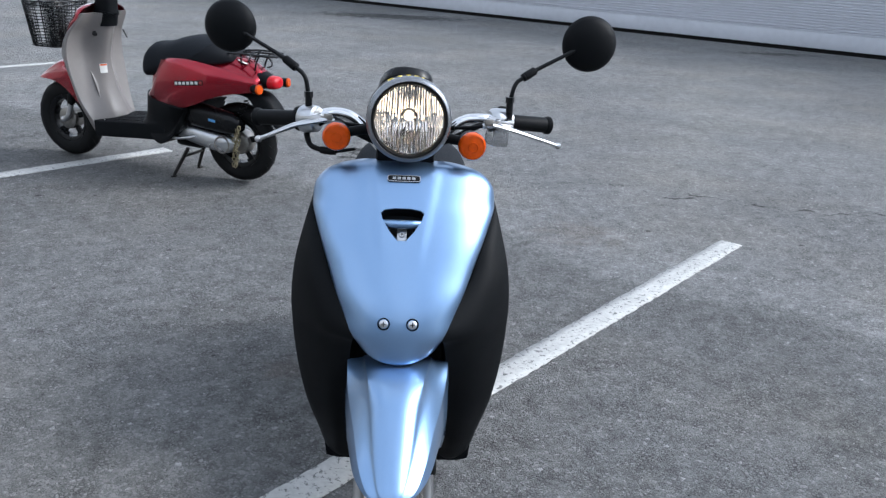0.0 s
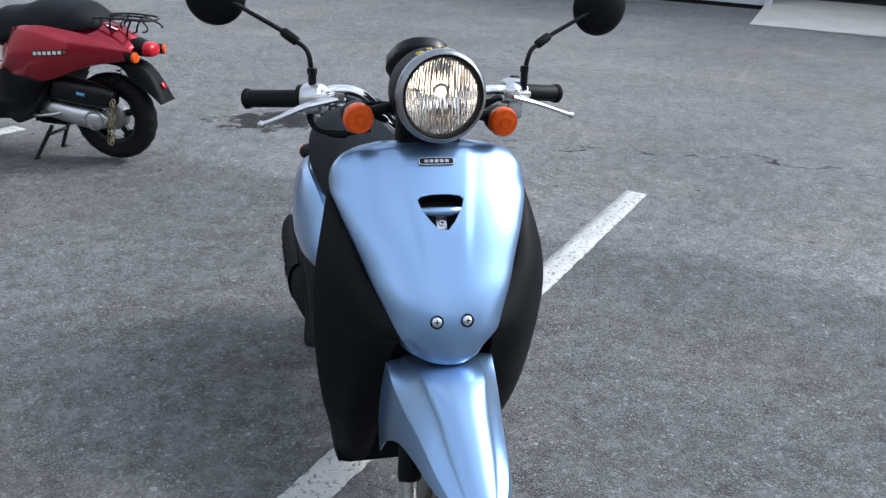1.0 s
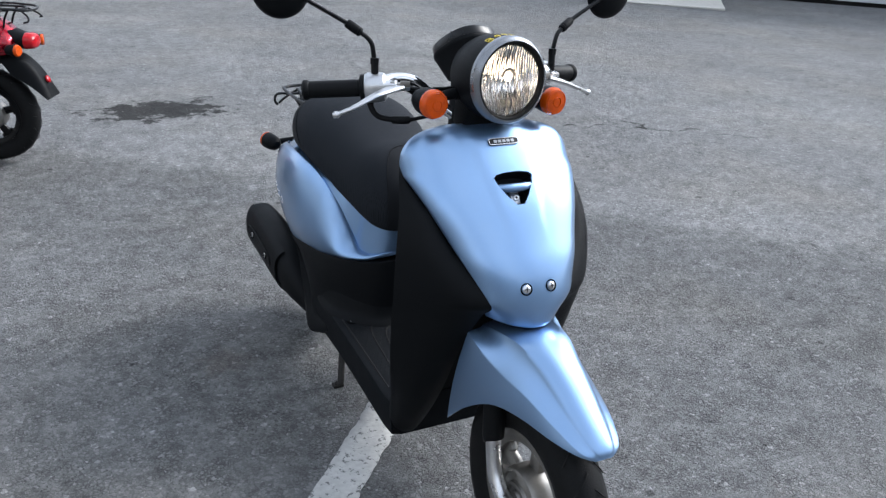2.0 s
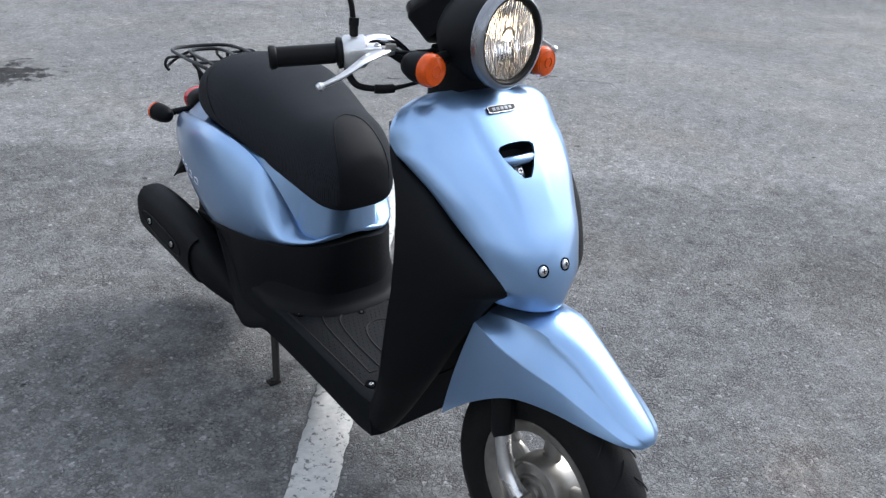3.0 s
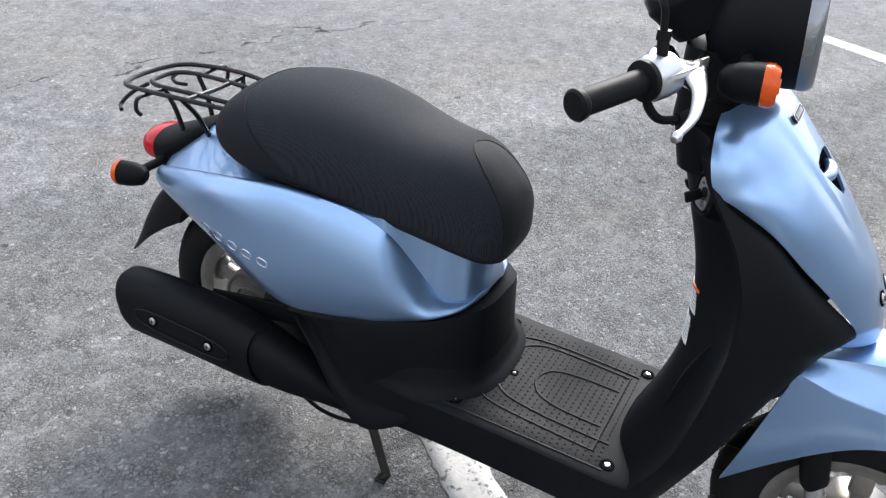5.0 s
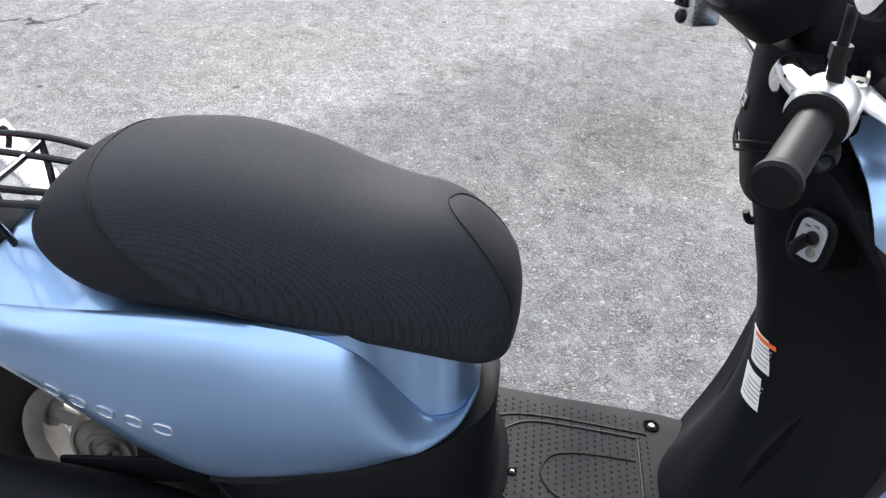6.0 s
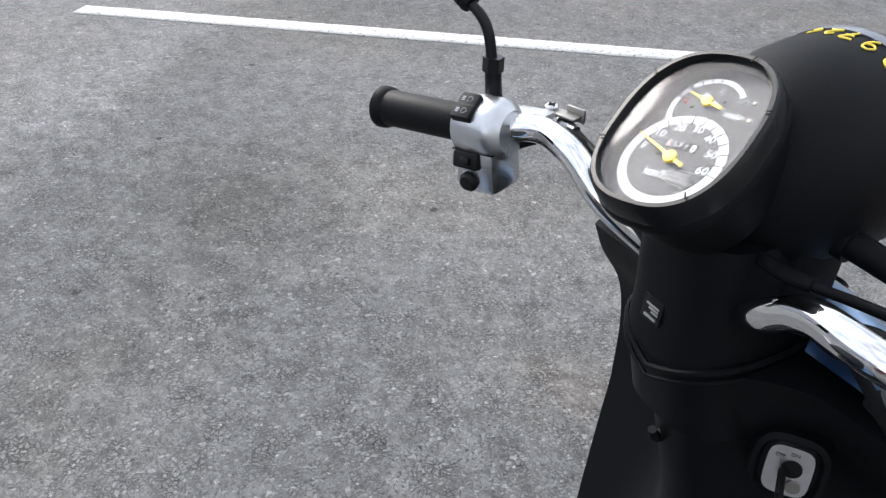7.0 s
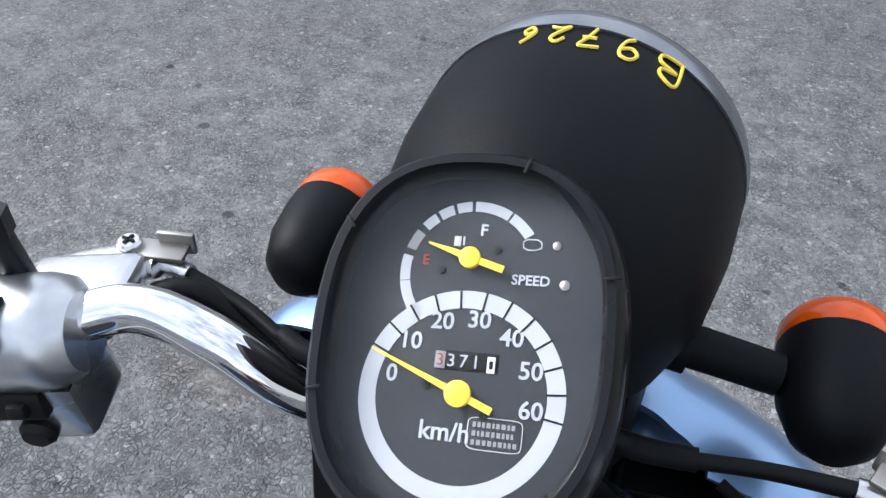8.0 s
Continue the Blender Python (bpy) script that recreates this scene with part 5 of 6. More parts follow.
    sides = {-1: dict(g0=(-0.214, 0.390, 0.929), g1=(-0.314, 0.440, 0.918), piv=(-0.172, 0.350, 0.936), bow=1.0, tip=(-0.289, 0.329, 0.898), rod=((-0.197, 0.381, 0.976), (-0.202, 0.383, 1.008), (-0.209, 0.386, 1.020), (-0.221, 0.390, 1.029), (-0.246, 0.399, 1.046)), mir=(-0.357, 0.424, 1.101)),
             1: dict(g0=(0.208, 0.429, 0.931), g1=(0.300, 0.467, 0.919), piv=(0.181, 0.366, 0.935), bow=0.2, tip=(0.314, 0.416, 0.887), rod=((0.207, 0.409, 0.976), (0.213, 0.411, 1.003), (0.219, 0.414, 1.015), (0.230, 0.418, 1.023), (0.256, 0.426, 1.039)), mir=(0.366, 0.450, 1.092))}
    for sx, d in sides.items():
        g0, g1 = Vector(d["g0"]), Vector(d["g1"])
        ax = (g1 - g0).normalized()
        bar = tube([(sx * 0.030, 0.345, 0.868), (sx * 0.052, 0.360, 0.884), (sx * 0.082, 0.384, 0.912), (sx * 0.115, 0.392, 0.937), (sx * 0.155, 0.396, 0.941), tuple(g0 - ax * 0.02), tuple(g0), tuple(g0 + ax * 0.06)], 0.0112, 20, 8)
        bar = part("handlebar_half", bar, M_CHROME, root, "chromed steel handlebar half")
        L = (g1 - g0).length
        grip = part("grip", lathe([(0, 0.0)] + [(0.0195, 0.0), (0.0195, 0.004), (0.0158, 0.006), (0.0160, 0.02), (0.0160, L - 0.02), (0.0160, L - 0.012), (0.0185, L - 0.009), (0.0190, L - 0.002), (0.016, L + 0.001), (0, L + 0.001)], g0, ax, 28), M_RUBBER, bar, "worn black rubber grip")
        # switch or throttle housing
        hub = g0 - ax * 0.016
        um = basis(hub, ax, (0, 0, 1))
        if sx < 0:
            house = part("throttle_housing", lathe([(0, -0.026), (0.022, -0.026), (0.026, -0.022), (0.0275, -0.008), (0.0275, 0.008), (0.024, 0.013), (0, 0.013)], hub, ax, 28), M_SILVER, bar, "silver throttle housing")
            part("grip_flange", lathe([(0.012, 0.0), (0.024, 0.0), (0.025, 0.003), (0.025, 0.007), (0.016, 0.010), (0.012, 0.010)], g0 - ax * 0.002, ax, 28), M_RUBBER, bar)
            part("cable_elbow", tube([hub + Vector((0, 0.004, -0.016)), hub + Vector((-0.002, 0.002, -0.034)), hub + Vector((0.008, -0.012, -0.052)), hub + Vector((0.035, -0.03, -0.056)), hub + Vector((0.06, -0.04, -0.055)), hub + Vector((0.10, -0.055, -0.045))], [0.006, 0.006, 0.0055, 0.005, 0.004, 0.003], 10), M_RUBBER, house)
            part("cable_sleeve", tube([hub + Vector((0.030, -0.028, -0.056)), hub + Vector((0.046, -0.036, -0.056)), hub + Vector((0.06, -0.04, -0.055))], 0.0075, 10), M_RUBBER, house)
        else:
            um = basis(hub, -ax, (0, 0, 1))   # x inwards along the bar, y up, z to the rider
            bm = lathe([(0, -0.020), (0.020, -0.020), (0.0245, -0.016), (0.0262, -0.006), (0.0262, 0.014), (0.0245, 0.022), (0.018, 0.029), (0, 0.029)], hub, -ax, 32)
            house = part("switch_housing", bm, M_SILVER, bar, "silver switch housing with black switches")
            part("switch_box", rbox((0.040, 0.044, 0.040), 0.006, um @ pose(0.003, -0.029, 0.001, 0, 0, 0)), M_SILVER, house)
            part("housing_joint", rbox((0.0415, 0.0012, 0.0415), 0.0005, um @ pose(0.003, -0.0145, 0.001, 0, 0, 0)), M_INK, house)
            rk = um @ pose(-0.004, 0.0205, 0.0155, -56, 0, 0)
            part("beam_switch", rbox((0.019, 0.025, 0.008), 0.0018, rk), M_INK, house, "black rocker switch")
            part("turn_switch", rbox((0.026, 0.015, 0.012), 0.003, um @ pose(-0.002, -0.022, 0.020, -12, 0, 0)), M_INK, house, "black turn signal switch")
            part("turn_knob", rbox((0.010, 0.008, 0.010), 0.003, um @ pose(0.000, -0.021, 0.025, -12, 0, 0)), M_INK, house)
            part("horn_button", lathe([(0, 0), (0.0085, 0), (0.0085, 0.007), (0.006, 0.010), (0, 0.0105)], um @ Vector((-0.001, -0.040, 0.017)), um.to_3x3() @ Vector((0, -0.1, 1)), 18), M_INK, house, "black horn button")
            for dy in (0.0058, -0.0058):
                icon = tube([rk @ Vector((0.002 + x, dy + y, 0.0041)) for x, y in ((-0.002, 0.0022), (0.001, 0.0022), (0.003, 0.0), (0.001, -0.0022), (-0.002, -0.0022), (-0.002, 0.0022))], 0.0003, 4, 1)
                for k in (-1, 0, 1):
                    rbox((0.003, 0.0007, 0.0004), 0, rk @ Matrix.Translation((-0.0045, dy + k * 0.0016, 0.0041)), icon)
                part("switch_mark", icon, M_WHITE, house)
            part("rocker_gap", rbox((0.019, 0.0006, 0.0084), 0, rk), M_GLOSS, house)
        # lever, perch and cable
        piv, tip = Vector(d["piv"]), Vector(d["tip"])
        perch = rbox((0.054, 0.034, 0.014), 0.005, basis((hub + piv) / 2 + Vector((0, -0.002, 0.004)), ax, (0, -1, 0)) @ pose(0, 0, 0))
        rbox((0.014, 0.034, 0.034), 0.006, basis(hub + ax * -0.004 + Vector((0, -0.006, 0)), ax, (0, -1, 0)), perch)
        perch = part("lever_perch", perch, M_ALU, bar, "bright cast lever perch")
        bow = d["bow"]
        lv = piv + (tip - piv) * 0.16 + Vector((0, -0.010, 0.004)) * bow
        mid1, mid2 = piv + (tip - piv) * 0.42 + Vector((0, -0.016, 0.008)) * bow, piv + (tip - piv) * 0.74 + Vector((0, -0.014, 0.004)) * bow
        blade = [(*(piv + Vector((-sx * 0.014, -0.004, 0.003))), 0.0130, 0.0055), (*lv, 0.0125, 0.0055), (*mid1, 0.0085, 0.0048), (*mid2, 0.0060, 0.0042), (*tip, 0.0046, 0.0038)]
        rows = smooth_rows(blade, 33)
        flat = (tip - piv).normalized().cross(Vector((0, 0, 1))).normalized()
        rise = flat.cross((tip - piv).normalized())
        bm = loft([[Vector(q[:3]) + flat * (float(q[3]) * math.cos(a)) + rise * (float(q[4]) * math.sin(a)) for a in np.linspace(0, 2 * math.pi, 14, endpoint=False)] for q in rows])
        lathe([(0, -0.007), (0.005, -0.0055), (0.0072, 0.0), (0.005, 0.0055), (0, 0.007)], tip, (tip - mid2), 14, bm)
        part("brake_lever", bm, M_ALU, perch, "polished brake lever with a ball end")
        screw(perch, piv + Vector((0, 0, 0.009)), (0, 0, 1), 0.006, False)
        clip = rbox((0.030, 0.013, 0.003), 0.001, pose(piv.x - sx * 0.012, piv.y - 0.004, piv.z + 0.0075, 0, 0, sx * 18))
        rbox((0.018, 0.003, 0.012), 0.001, pose(piv.x - sx * 0.018, piv.y - 0.012, piv.z + 0.0085, 0, 0, sx * 18), clip)
        part("lever_clip", clip, M_STEEL, perch, "bent steel clip on the lever pivot")
        part("cable_ferrule", tube([piv + Vector((-sx * 0.010, -0.004, 0.0)), piv + Vector((-sx * 0.030, -0.004, -0.001))], [0.006, 0.005], 12), M_ALU, perch)
        part("brake_cable", tube([piv + Vector((-sx * 0.028, -0.004, -0.001)), piv + Vector((-sx * 0.06, -0.002, -0.006)), piv + Vector((-sx * 0.10, 0.006, -0.010)), (sx * 0.045, 0.356, 0.926), (sx * 0.02, 0.335, 0.900)], [0.0038, 0.0036, 0.0034, 0.0036, 0.0036], 10), M_RUBBER, perch)
        part("cable_boot", tube([piv + Vector((-sx * 0.085, 0.003, -0.0085)), piv + Vector((-sx * 0.105, 0.006, -0.0105)), (sx * 0.050, 0.356, 0.925)], [0.0050, 0.0054, 0.0052], 10), M_RUBBER, perch)
        # wiring loom below the bar
        part("wiring_sleeve", tube([hub + Vector((-sx * 0.01, -0.006, -0.018)), (sx * 0.150, 0.372, 0.934), (sx * 0.105, 0.366, 0.912), (sx * 0.06, 0.362, 0.892), (sx * 0.03, 0.36, 0.88)], [0.005, 0.0062, 0.0066, 0.0062, 0.006], 10), M_RUBBER, bar)
        # mirror
        rod, mc = [Vector(p) for p in d["rod"]], Vector(d["mir"])
        nut, s0, s1 = rod[0], rod[3], rod[4]
        mirror = new("mirror")
        mirror.parent = root
        tagged(mirror, "round black mirror on a bent rod")
        root_end = mc + Vector((-sx * 0.022, -0.012, -0.006))
        part("mirror_rod", tube([nut - Vector((0, 0.004, 0.040)), nut - Vector((0, 0.001, 0.012)), nut, nut + (rod[1] - nut) * 0.3, rod[1], rod[2], s0, s1, s1 + (root_end - s1) * 0.5, root_end], [0.0072, 0.0072, 0.0068, 0.0048, 0.0046, 0.0046, 0.0044, 0.0044, 0.0042, 0.004], 12, 4), M_GLOSS, mirror)
        along = (s1 - s0)
        part("rod_sleeve", lathe([(0, 0), (0.0075, 0), (0.0086, 0.002), (0.0088, 0.005), (0.0080, 0.0058), (0.0080, 0.0070), (0.0088, 0.0078), (0.0086, along.length - 0.003), (0.0070, along.length), (0, along.length)], s0, along, 20), M_RUBBER, mirror, "black rubber sleeve")
        part("rod_nut", lathe([(0, -0.006), (0.0088, -0.006), (0.0088, 0.006), (0, 0.006)], nut + Vector((0, 0, 0.004)), (0, 0, 1), 6), M_GLOSS, mirror)
        fd = Vector((-sx * 0.08, 1, 0.02))
        mk = 0.92 if sx < 0 else 1.0
        part("mirror_back", lathe([(r * mk, h) for r, h in ((0, -0.020), (0.022, -0.0185), (0.040, -0.013), (0.051, -0.005), (0.056, 0.003), (0.056, 0.008), (0.053, 0.009), (0, 0.009))], mc, fd, 40), M_BLACK, mirror, "domed black mirror back")
        part("mirror_glass", lathe([(r * mk, h) for r, h in ((0, 0.0094), (0.0525, 0.0094), (0.0525, 0.0102), (0, 0.0104))], mc, fd, 40), M_CHROME, mirror)
    # gauge
    G = basis((-0.0058, 0.4029, 1.0073), (-0.968, -0.209, 0.147), (0.256, -0.792, 0.554)) @ Matrix.Scale(0.947, 4)
    gauge = new("gauge")
    gauge.parent = root
    tagged(gauge, "oval speedometer in a black housing")

    def go(a, b, h, dy=0.0, n=56):
        return [G @ Vector((x, y + dy, h)) for x, y in oval(a, b, n, 2.55)]

    part("gauge_rim", loft([go(0.0466, 0.0594, -0.009), go(0.0468, 0.0596, 0.0005), go(0.0484, 0.0612, 0.0040), go(0.0512, 0.0640, 0.0040), go(0.0538, 0.0662, 0.000), go(0.0545, 0.0668, -0.0135), go(0.0500, 0.0630, -0.013), go(0.0468, 0.0596, -0.010)], cap=False), M_GLOSS, gauge, "black gauge rim", smooth=45)
    part("gauge_housing", loft([go(0.0540, 0.0662, -0.0135), go(0.0552, 0.0676, -0.0165), go(0.0548, 0.0672, -0.022), go(0.0535, 0.0655, -0.024), go(0.0445, 0.0545, -0.064, 0.004), go(0.0425, 0.0520, -0.071, 0.005), go(0.0370, 0.0450, -0.074, 0.006)]), M_BLACK, gauge, "black gauge housing")
    for x, y, a in ((0.018, 0.0595, 70), (0.049, 0.022, 10), (0.035, -0.049, -60), (-0.043, 0.037, 130), (-0.0475, -0.022, 195)):
        part("rim_notch", rbox((0.0055, 0.0012, 0.0006), 0.0002, G @ Matrix.Translation((x, y, 0.0055)) @ Matrix.Rotation(radians(a), 4, "Z")), M_INK, gauge)
    face = part("dial", loft([go(0.0470, 0.0598, -0.012), go(0.0470, 0.0598, -0.0088)]), M_DIAL, gauge, "dark dial with white scales")
    glass = part("gauge_glass", loft([go(0.0470, 0.0598, -0.0010), go(0.0470, 0.0598, 0.0000)]), M_DIALGLASS, gauge, "clear gauge glass")
    glass.visible_shadow = False
    T = 0.0 - 0.0086

    def at(x, y, a=0.0):
        return G @ Matrix.Translation((x * 1.08, (y - 0.017) * 1.08, T)) @ Matrix.Rotation(radians(a), 4, "Z") @ Matrix.Scale(1.08, 4)

    def arc(r0, r1, a0, a1, cx, cy, n=24):
        bm = bmesh.new()
        inner, outer = [], []
        for a in np.linspace(radians(a0), radians(a1), n):
            inner.append(bm.verts.new(at(cx + r0 * math.cos(a), cy + r0 * math.sin(a)).translation))
            outer.append(bm.verts.new(at(cx + r1 * math.cos(a), cy + r1 * math.sin(a)).translation))
        for i in range(n - 1):
            bm.faces.new((inner[i], outer[i], outer[i + 1], inner[i + 1]))
        return bm

    part("scale_ring", arc(0.0277, 0.0335, 0, 360, 0, 0, 73), M_WHITE, face)
    tick = bmesh.new()
    for v in range(5, 65, 5):
        a = 171 - 3.0167 * v
        w = radians(a)
        rbox((0.0065, 0.0007, 0.0004), 0, at(0.0306 * math.cos(w), 0.0306 * math.sin(w), a), tick)
    part("scale_ticks", tick, M_INK, face)
    for v in range(0, 70, 10):
        w = radians(171 - 3.0167 * v)
        lettering("numeral", str(v), 0.0078, M_WHITE, at(0.0233 * math.cos(w), 0.0233 * math.sin(w) + 0.001), face, bold=0.00011)
    lettering("unit_text", "km/h", 0.0082, M_WHITE, at(-0.0035, -0.0120), face, bold=0.00012)
    lettering("caption", "SPEED", 0.0046, M_WHITE, at(0.0190, 0.0380), face, bold=0.00008)
    lettering("fuel_letter", "F", 0.0055, M_WHITE, at(0.002, 0.0540), face, bold=0.0001)
    lettering("fuel_letter", "E", 0.0050, M_CRIMSON, at(-0.0165, 0.0430), face, bold=0.0001)
    for a0, a1 in ((190, 226), (60, 92), (35, 58), (95, 108), (111, 124), (127, 140)):
        part("fuel_scale", arc(0.0205, 0.0240, a0, a1, -0.001, 0.0395 if a0 > 180 else 0.0400, 14), M_WHITE, face)
    part("fuel_scale", arc(0.0205, 0.0240, 168, 190, -0.001, 0.0397, 10), M_WHITE, face)
    part("fuel_scale", arc(0.0205, 0.0240, 145, 162, -0.001, 0.0397, 8), M_PALEINK, face)
    # warning lamps and pump symbol as small plain shapes
    for x, y, r in ((0.0300, 0.0372, 0.0017), (0.0265, 0.0500, 0.0015)):
        part("warning_lamp", lathe([(0, 0.0), (r, 0.0), (r, 0.0004), (r * 0.5, 0.0008), (0, 0.0009)], at(x, y).translation, G.to_3x3() @ Vector((0, 0, 1)), 16), M_STEEL, face)
    pump = rbox((0.0024, 0.0034, 0.0003), 0.0001, at(-0.0065, 0.0500))
    rbox((0.0007, 0.0030, 0.0003), 0.0001, at(-0.0044, 0.0502), pump)
    part("pump_symbol", pump, M_WHITE, face)
    eng = tube([at(0.0185 + x, 0.0500 + y).translation for x, y in ((-0.003, -0.001), (-0.003, 0.001), (-0.0015, 0.0018), (0.0015, 0.0018), (0.003, 0.0008), (0.003, -0.001), (0.001, -0.0018), (-0.0015, -0.0018), (-0.003, -0.001))], 0.00028, 4, 1)
    part("engine_symbol", eng, M_WHITE, face)
    for x, y in ((0.0073, 0.0475), (-0.0108, 0.0400), (-0.0110, 0.002), (0.0085, -0.006)):
        part("dial_screw", lathe([(0, 0), (0.0014, 0), (0.0014, 0.0005), (0, 0.0006)], at(x, y).translation, G.to_3x3() @ Vector((0, 0, 1)), 10), M_INK, face)
    part("counter_window", rbox((0.0205, 0.0062, 0.0004), 0.0003, at(0.0012, 0.0105)), M_INK, face, "odometer window")
    lettering("counter_digit", "3", 0.0056, M_CRIMSON, at(-0.0075, 0.0103) @ Matrix.Translation((0, 0, 0.0005)), face)
    for k, ch in enumerate("371"):
        lettering("counter_digit", ch, 0.0058, M_WHITE, at(-0.0038 + k * 0.0040, 0.0103) @ Matrix.Translation((0, 0, 0.0004)), face)
    part("counter_wheel", rbox((0.0034, 0.0056, 0.0003), 0.0002, at(-0.0075, 0.0105) @ Matrix.Translation((0, 0, 0.0003))), M_PALEINK, face)
    part("counter_wheel", rbox((0.0026, 0.0052, 0.0003), 0.0002, at(0.0092, 0.0100) @ Matrix.Translation((0, 0, 0.0003))), M_LABEL, face)
    part("counter_bar", rbox((0.0012, 0.0026, 0.0003), 0.0002, at(0.0092, 0.0100) @ Matrix.Translation((0, 0, 0.0005))), M_INK, face)
    sx0, sy0 = 0.0125, -0.0112
    part("sticker", rbox((0.0172, 0.0098, 0.0002), 0.0001, at(sx0, sy0)), M_DIAL, face)
    rim = [(x, y) for x, y in oval(0.0086, 0.0049, 40, 7)]
    edge = tube([at(sx0 + x, sy0 + y).translation + G.to_3x3() @ Vector((0, 0, 0.0003)) for x, y in rim + rim[:1]], 0.00014, 4, 1)
    part("sticker_edge", edge, M_LABEL, face)
    rnd = random.Random(9)
    for row in range(3):
        bars = bmesh.new()
        x = -0.0072
        while x < 0.0062:
            w = rnd.uniform(0.0009, 0.0017)
            rbox((w * 0.8, 0.0016, 0.0002), 0, at(sx0 + x + w / 2, sy0 + 0.0027 - row * 0.0027) @ Matrix.Translation((0, 0, 0.0003)), bars)
            x += w + 0.0003
        part("sticker_line", bars, M_PALEINK, face)
    for cx, cy, ang, ln, hub in ((0.0, 0.0, 158, 0.0325, 0.0043), (-0.0012, 0.0440, 163, 0.0150, 0.0036)):
        nm = at(cx, cy, ang) @ Matrix.Translation((0, 0, 0.0022))
        bm = loft([[nm @ Vector((x, w * k, h)) for x, w in ((-0.012, 0.0012), (0.004, 0.0011), (ln, 0.0003)) for k in (1,)] + [nm @ Vector((x, -w, h)) for x, w in ((ln, 0.0003), (0.004, 0.0011), (-0.012, 0.0012))] for h in (0.0, 0.0007)])
        lathe([(0, -0.001), (hub, -0.001), (hub, 0.0012), (hub * 0.7, 0.0016), (0, 0.0017)], nm.translation, G.to_3x3() @ Vector((0, 0, 1)), 20, bm)
        part("needle", bm, M_YELLOW, face, "yellow needle")
    # emblem, ignition lock, hook and stickers on the inner cover
    em = basis((0.004, 0.3895, 0.862), (-1, 0, 0.0), (0, -0.12, 1))
    emb = part("emblem", rbox((0.020, 0.020, 0.002), 0.0006, em), M_GLOSS, neck, "small square badge")
    wing = bmesh.new()
    for k, (x0, x1, y) in enumerate(((-0.006, 0.007, 0.003), (-0.003, 0.007, 0.0005), (0.0, 0.007, -0.002), (-0.006, 0.006, -0.0065))):
        rbox((x1 - x0, 0.0016 if k < 3 else 0.0022, 0.0005), 0, em @ Matrix.Translation(((x0 + x1) / 2, y, 0.0012)), wing)
    part("emblem_bars", wing, M_ALU, emb, "plain silver bars")
    ig = basis((-0.085, 0.314, 0.750), (-0.80, -0.60, 0.0), (0, -0.15, 1))
    lock = part("ignition_surround", loft([[ig @ Vector((x, y, h)) for x, y in oval(a, b, 32, 3)] for h, a, b in ((-0.05, 0.034, 0.038), (0.001, 0.027, 0.031), (0.003, 0.023, 0.027), (-0.002, 0.020, 0.024))]), M_BLACK, root, "black ignition lock surround")
    part("ignition_plate", loft([[ig @ Vector((x, y, h)) for x, y in oval(0.0165, 0.0215, 32, 4)] for h in (-0.002, 0.0026)]), M_ALU, lock, "bright ignition plate")
    part("key_slot", lathe([(0, 0.002), (0.0075, 0.002), (0.0075, 0.0036), (0, 0.0036)], ig @ Vector((0.002, 0.003, 0)), ig.to_3x3() @ Vector((0, 0, 1)), 20), M_INK, lock)
    part("key", rbox((0.006, 0.016, 0.024), 0.0025, ig @ pose(-0.003, -0.005, 0.015, 20, 0, 8)), M_INK, lock, "black key in the lock")
    part("shutter_button", lathe([(0, 0.002), (0.0055, 0.002), (0.0055, 0.0042), (0, 0.0044)], ig @ Vector((0.006, -0.012, 0)), ig.to_3x3() @ Vector((0, 0, 1)), 18), M_STEEL, lock)
    for txt, x, y in (("ON", 0.002, 0.0155), ("OFF", -0.008, 0.0125)):
        lettering("lock_text", txt, 0.0042, M_INK, ig @ Matrix.Translation((x, y, 0.0027)), lock)
    part("bag_hook", tube([shield_back(0.012, 0.715, -0.006), shield_back(0.012, 0.713, 0.004), shield_back(0.012, 0.717, 0.007), shield_back(0.012, 0.724, 0.008)], [0.006, 0.005, 0.0045, 0.004], 10), M_BLACK, root, "black bag hook")
    top = decal("warning_sticker", M_LABEL, root, -0.046, -0.010, 0.535, 0.578, label="white warning sticker with an orange band", skew=0.012)
    decal("sticker_band", M_ORANGE, top, -0.044, -0.012, 0.571, 0.5765, 0.0018, skew=0.0012)
    low = decal("warning_sticker", M_LABEL, root, -0.052, -0.016, 0.482, 0.525, label="white warning sticker", skew=0.012)
    for host, x0, x1, zs in ((top, -0.043, -0.012, (0.542, 0.548, 0.554, 0.560, 0.565)), (low, -0.049, -0.018, (0.490, 0.496, 0.502, 0.508, 0.514))):
        for z in zs:
            decal("sticker_line", M_PALEINK, host, x0 + 0.0015, x1 - 0.002, z, z + 0.0014, 0.0018, skew=0.0006)
    decal("sticker_gap", M_INK, top, -0.048, -0.012, 0.5275, 0.5325, 0.0010, skew=0.0)


scooter = new("scooter")
tagged(scooter, "light blue motor scooter with a black seat on its centre stand", "scooter", "parked scooters")
build_scooter(scooter, M_BLUE, M_BLACK, M_STEEL, "main")
build_wheel("rear_wheel", (0, 1.175, 0.258), 0.210, 0.044, scooter, "rear wheel with a black tyre and a cast rim", 0.07)
build_front_end(scooter)
build_rack(scooter)
build_tail(scooter, "red tail lamp lens")
build_stand(scooter)
build_engine(scooter)
build_muffler(scooter)
side_letters(scooter, "rear_body", [(1.132 - k * 0.0355, 0.508 - k * 0.004, 0.022) for k in range(5)], -1, 0.014, 0.12, M_ALU)


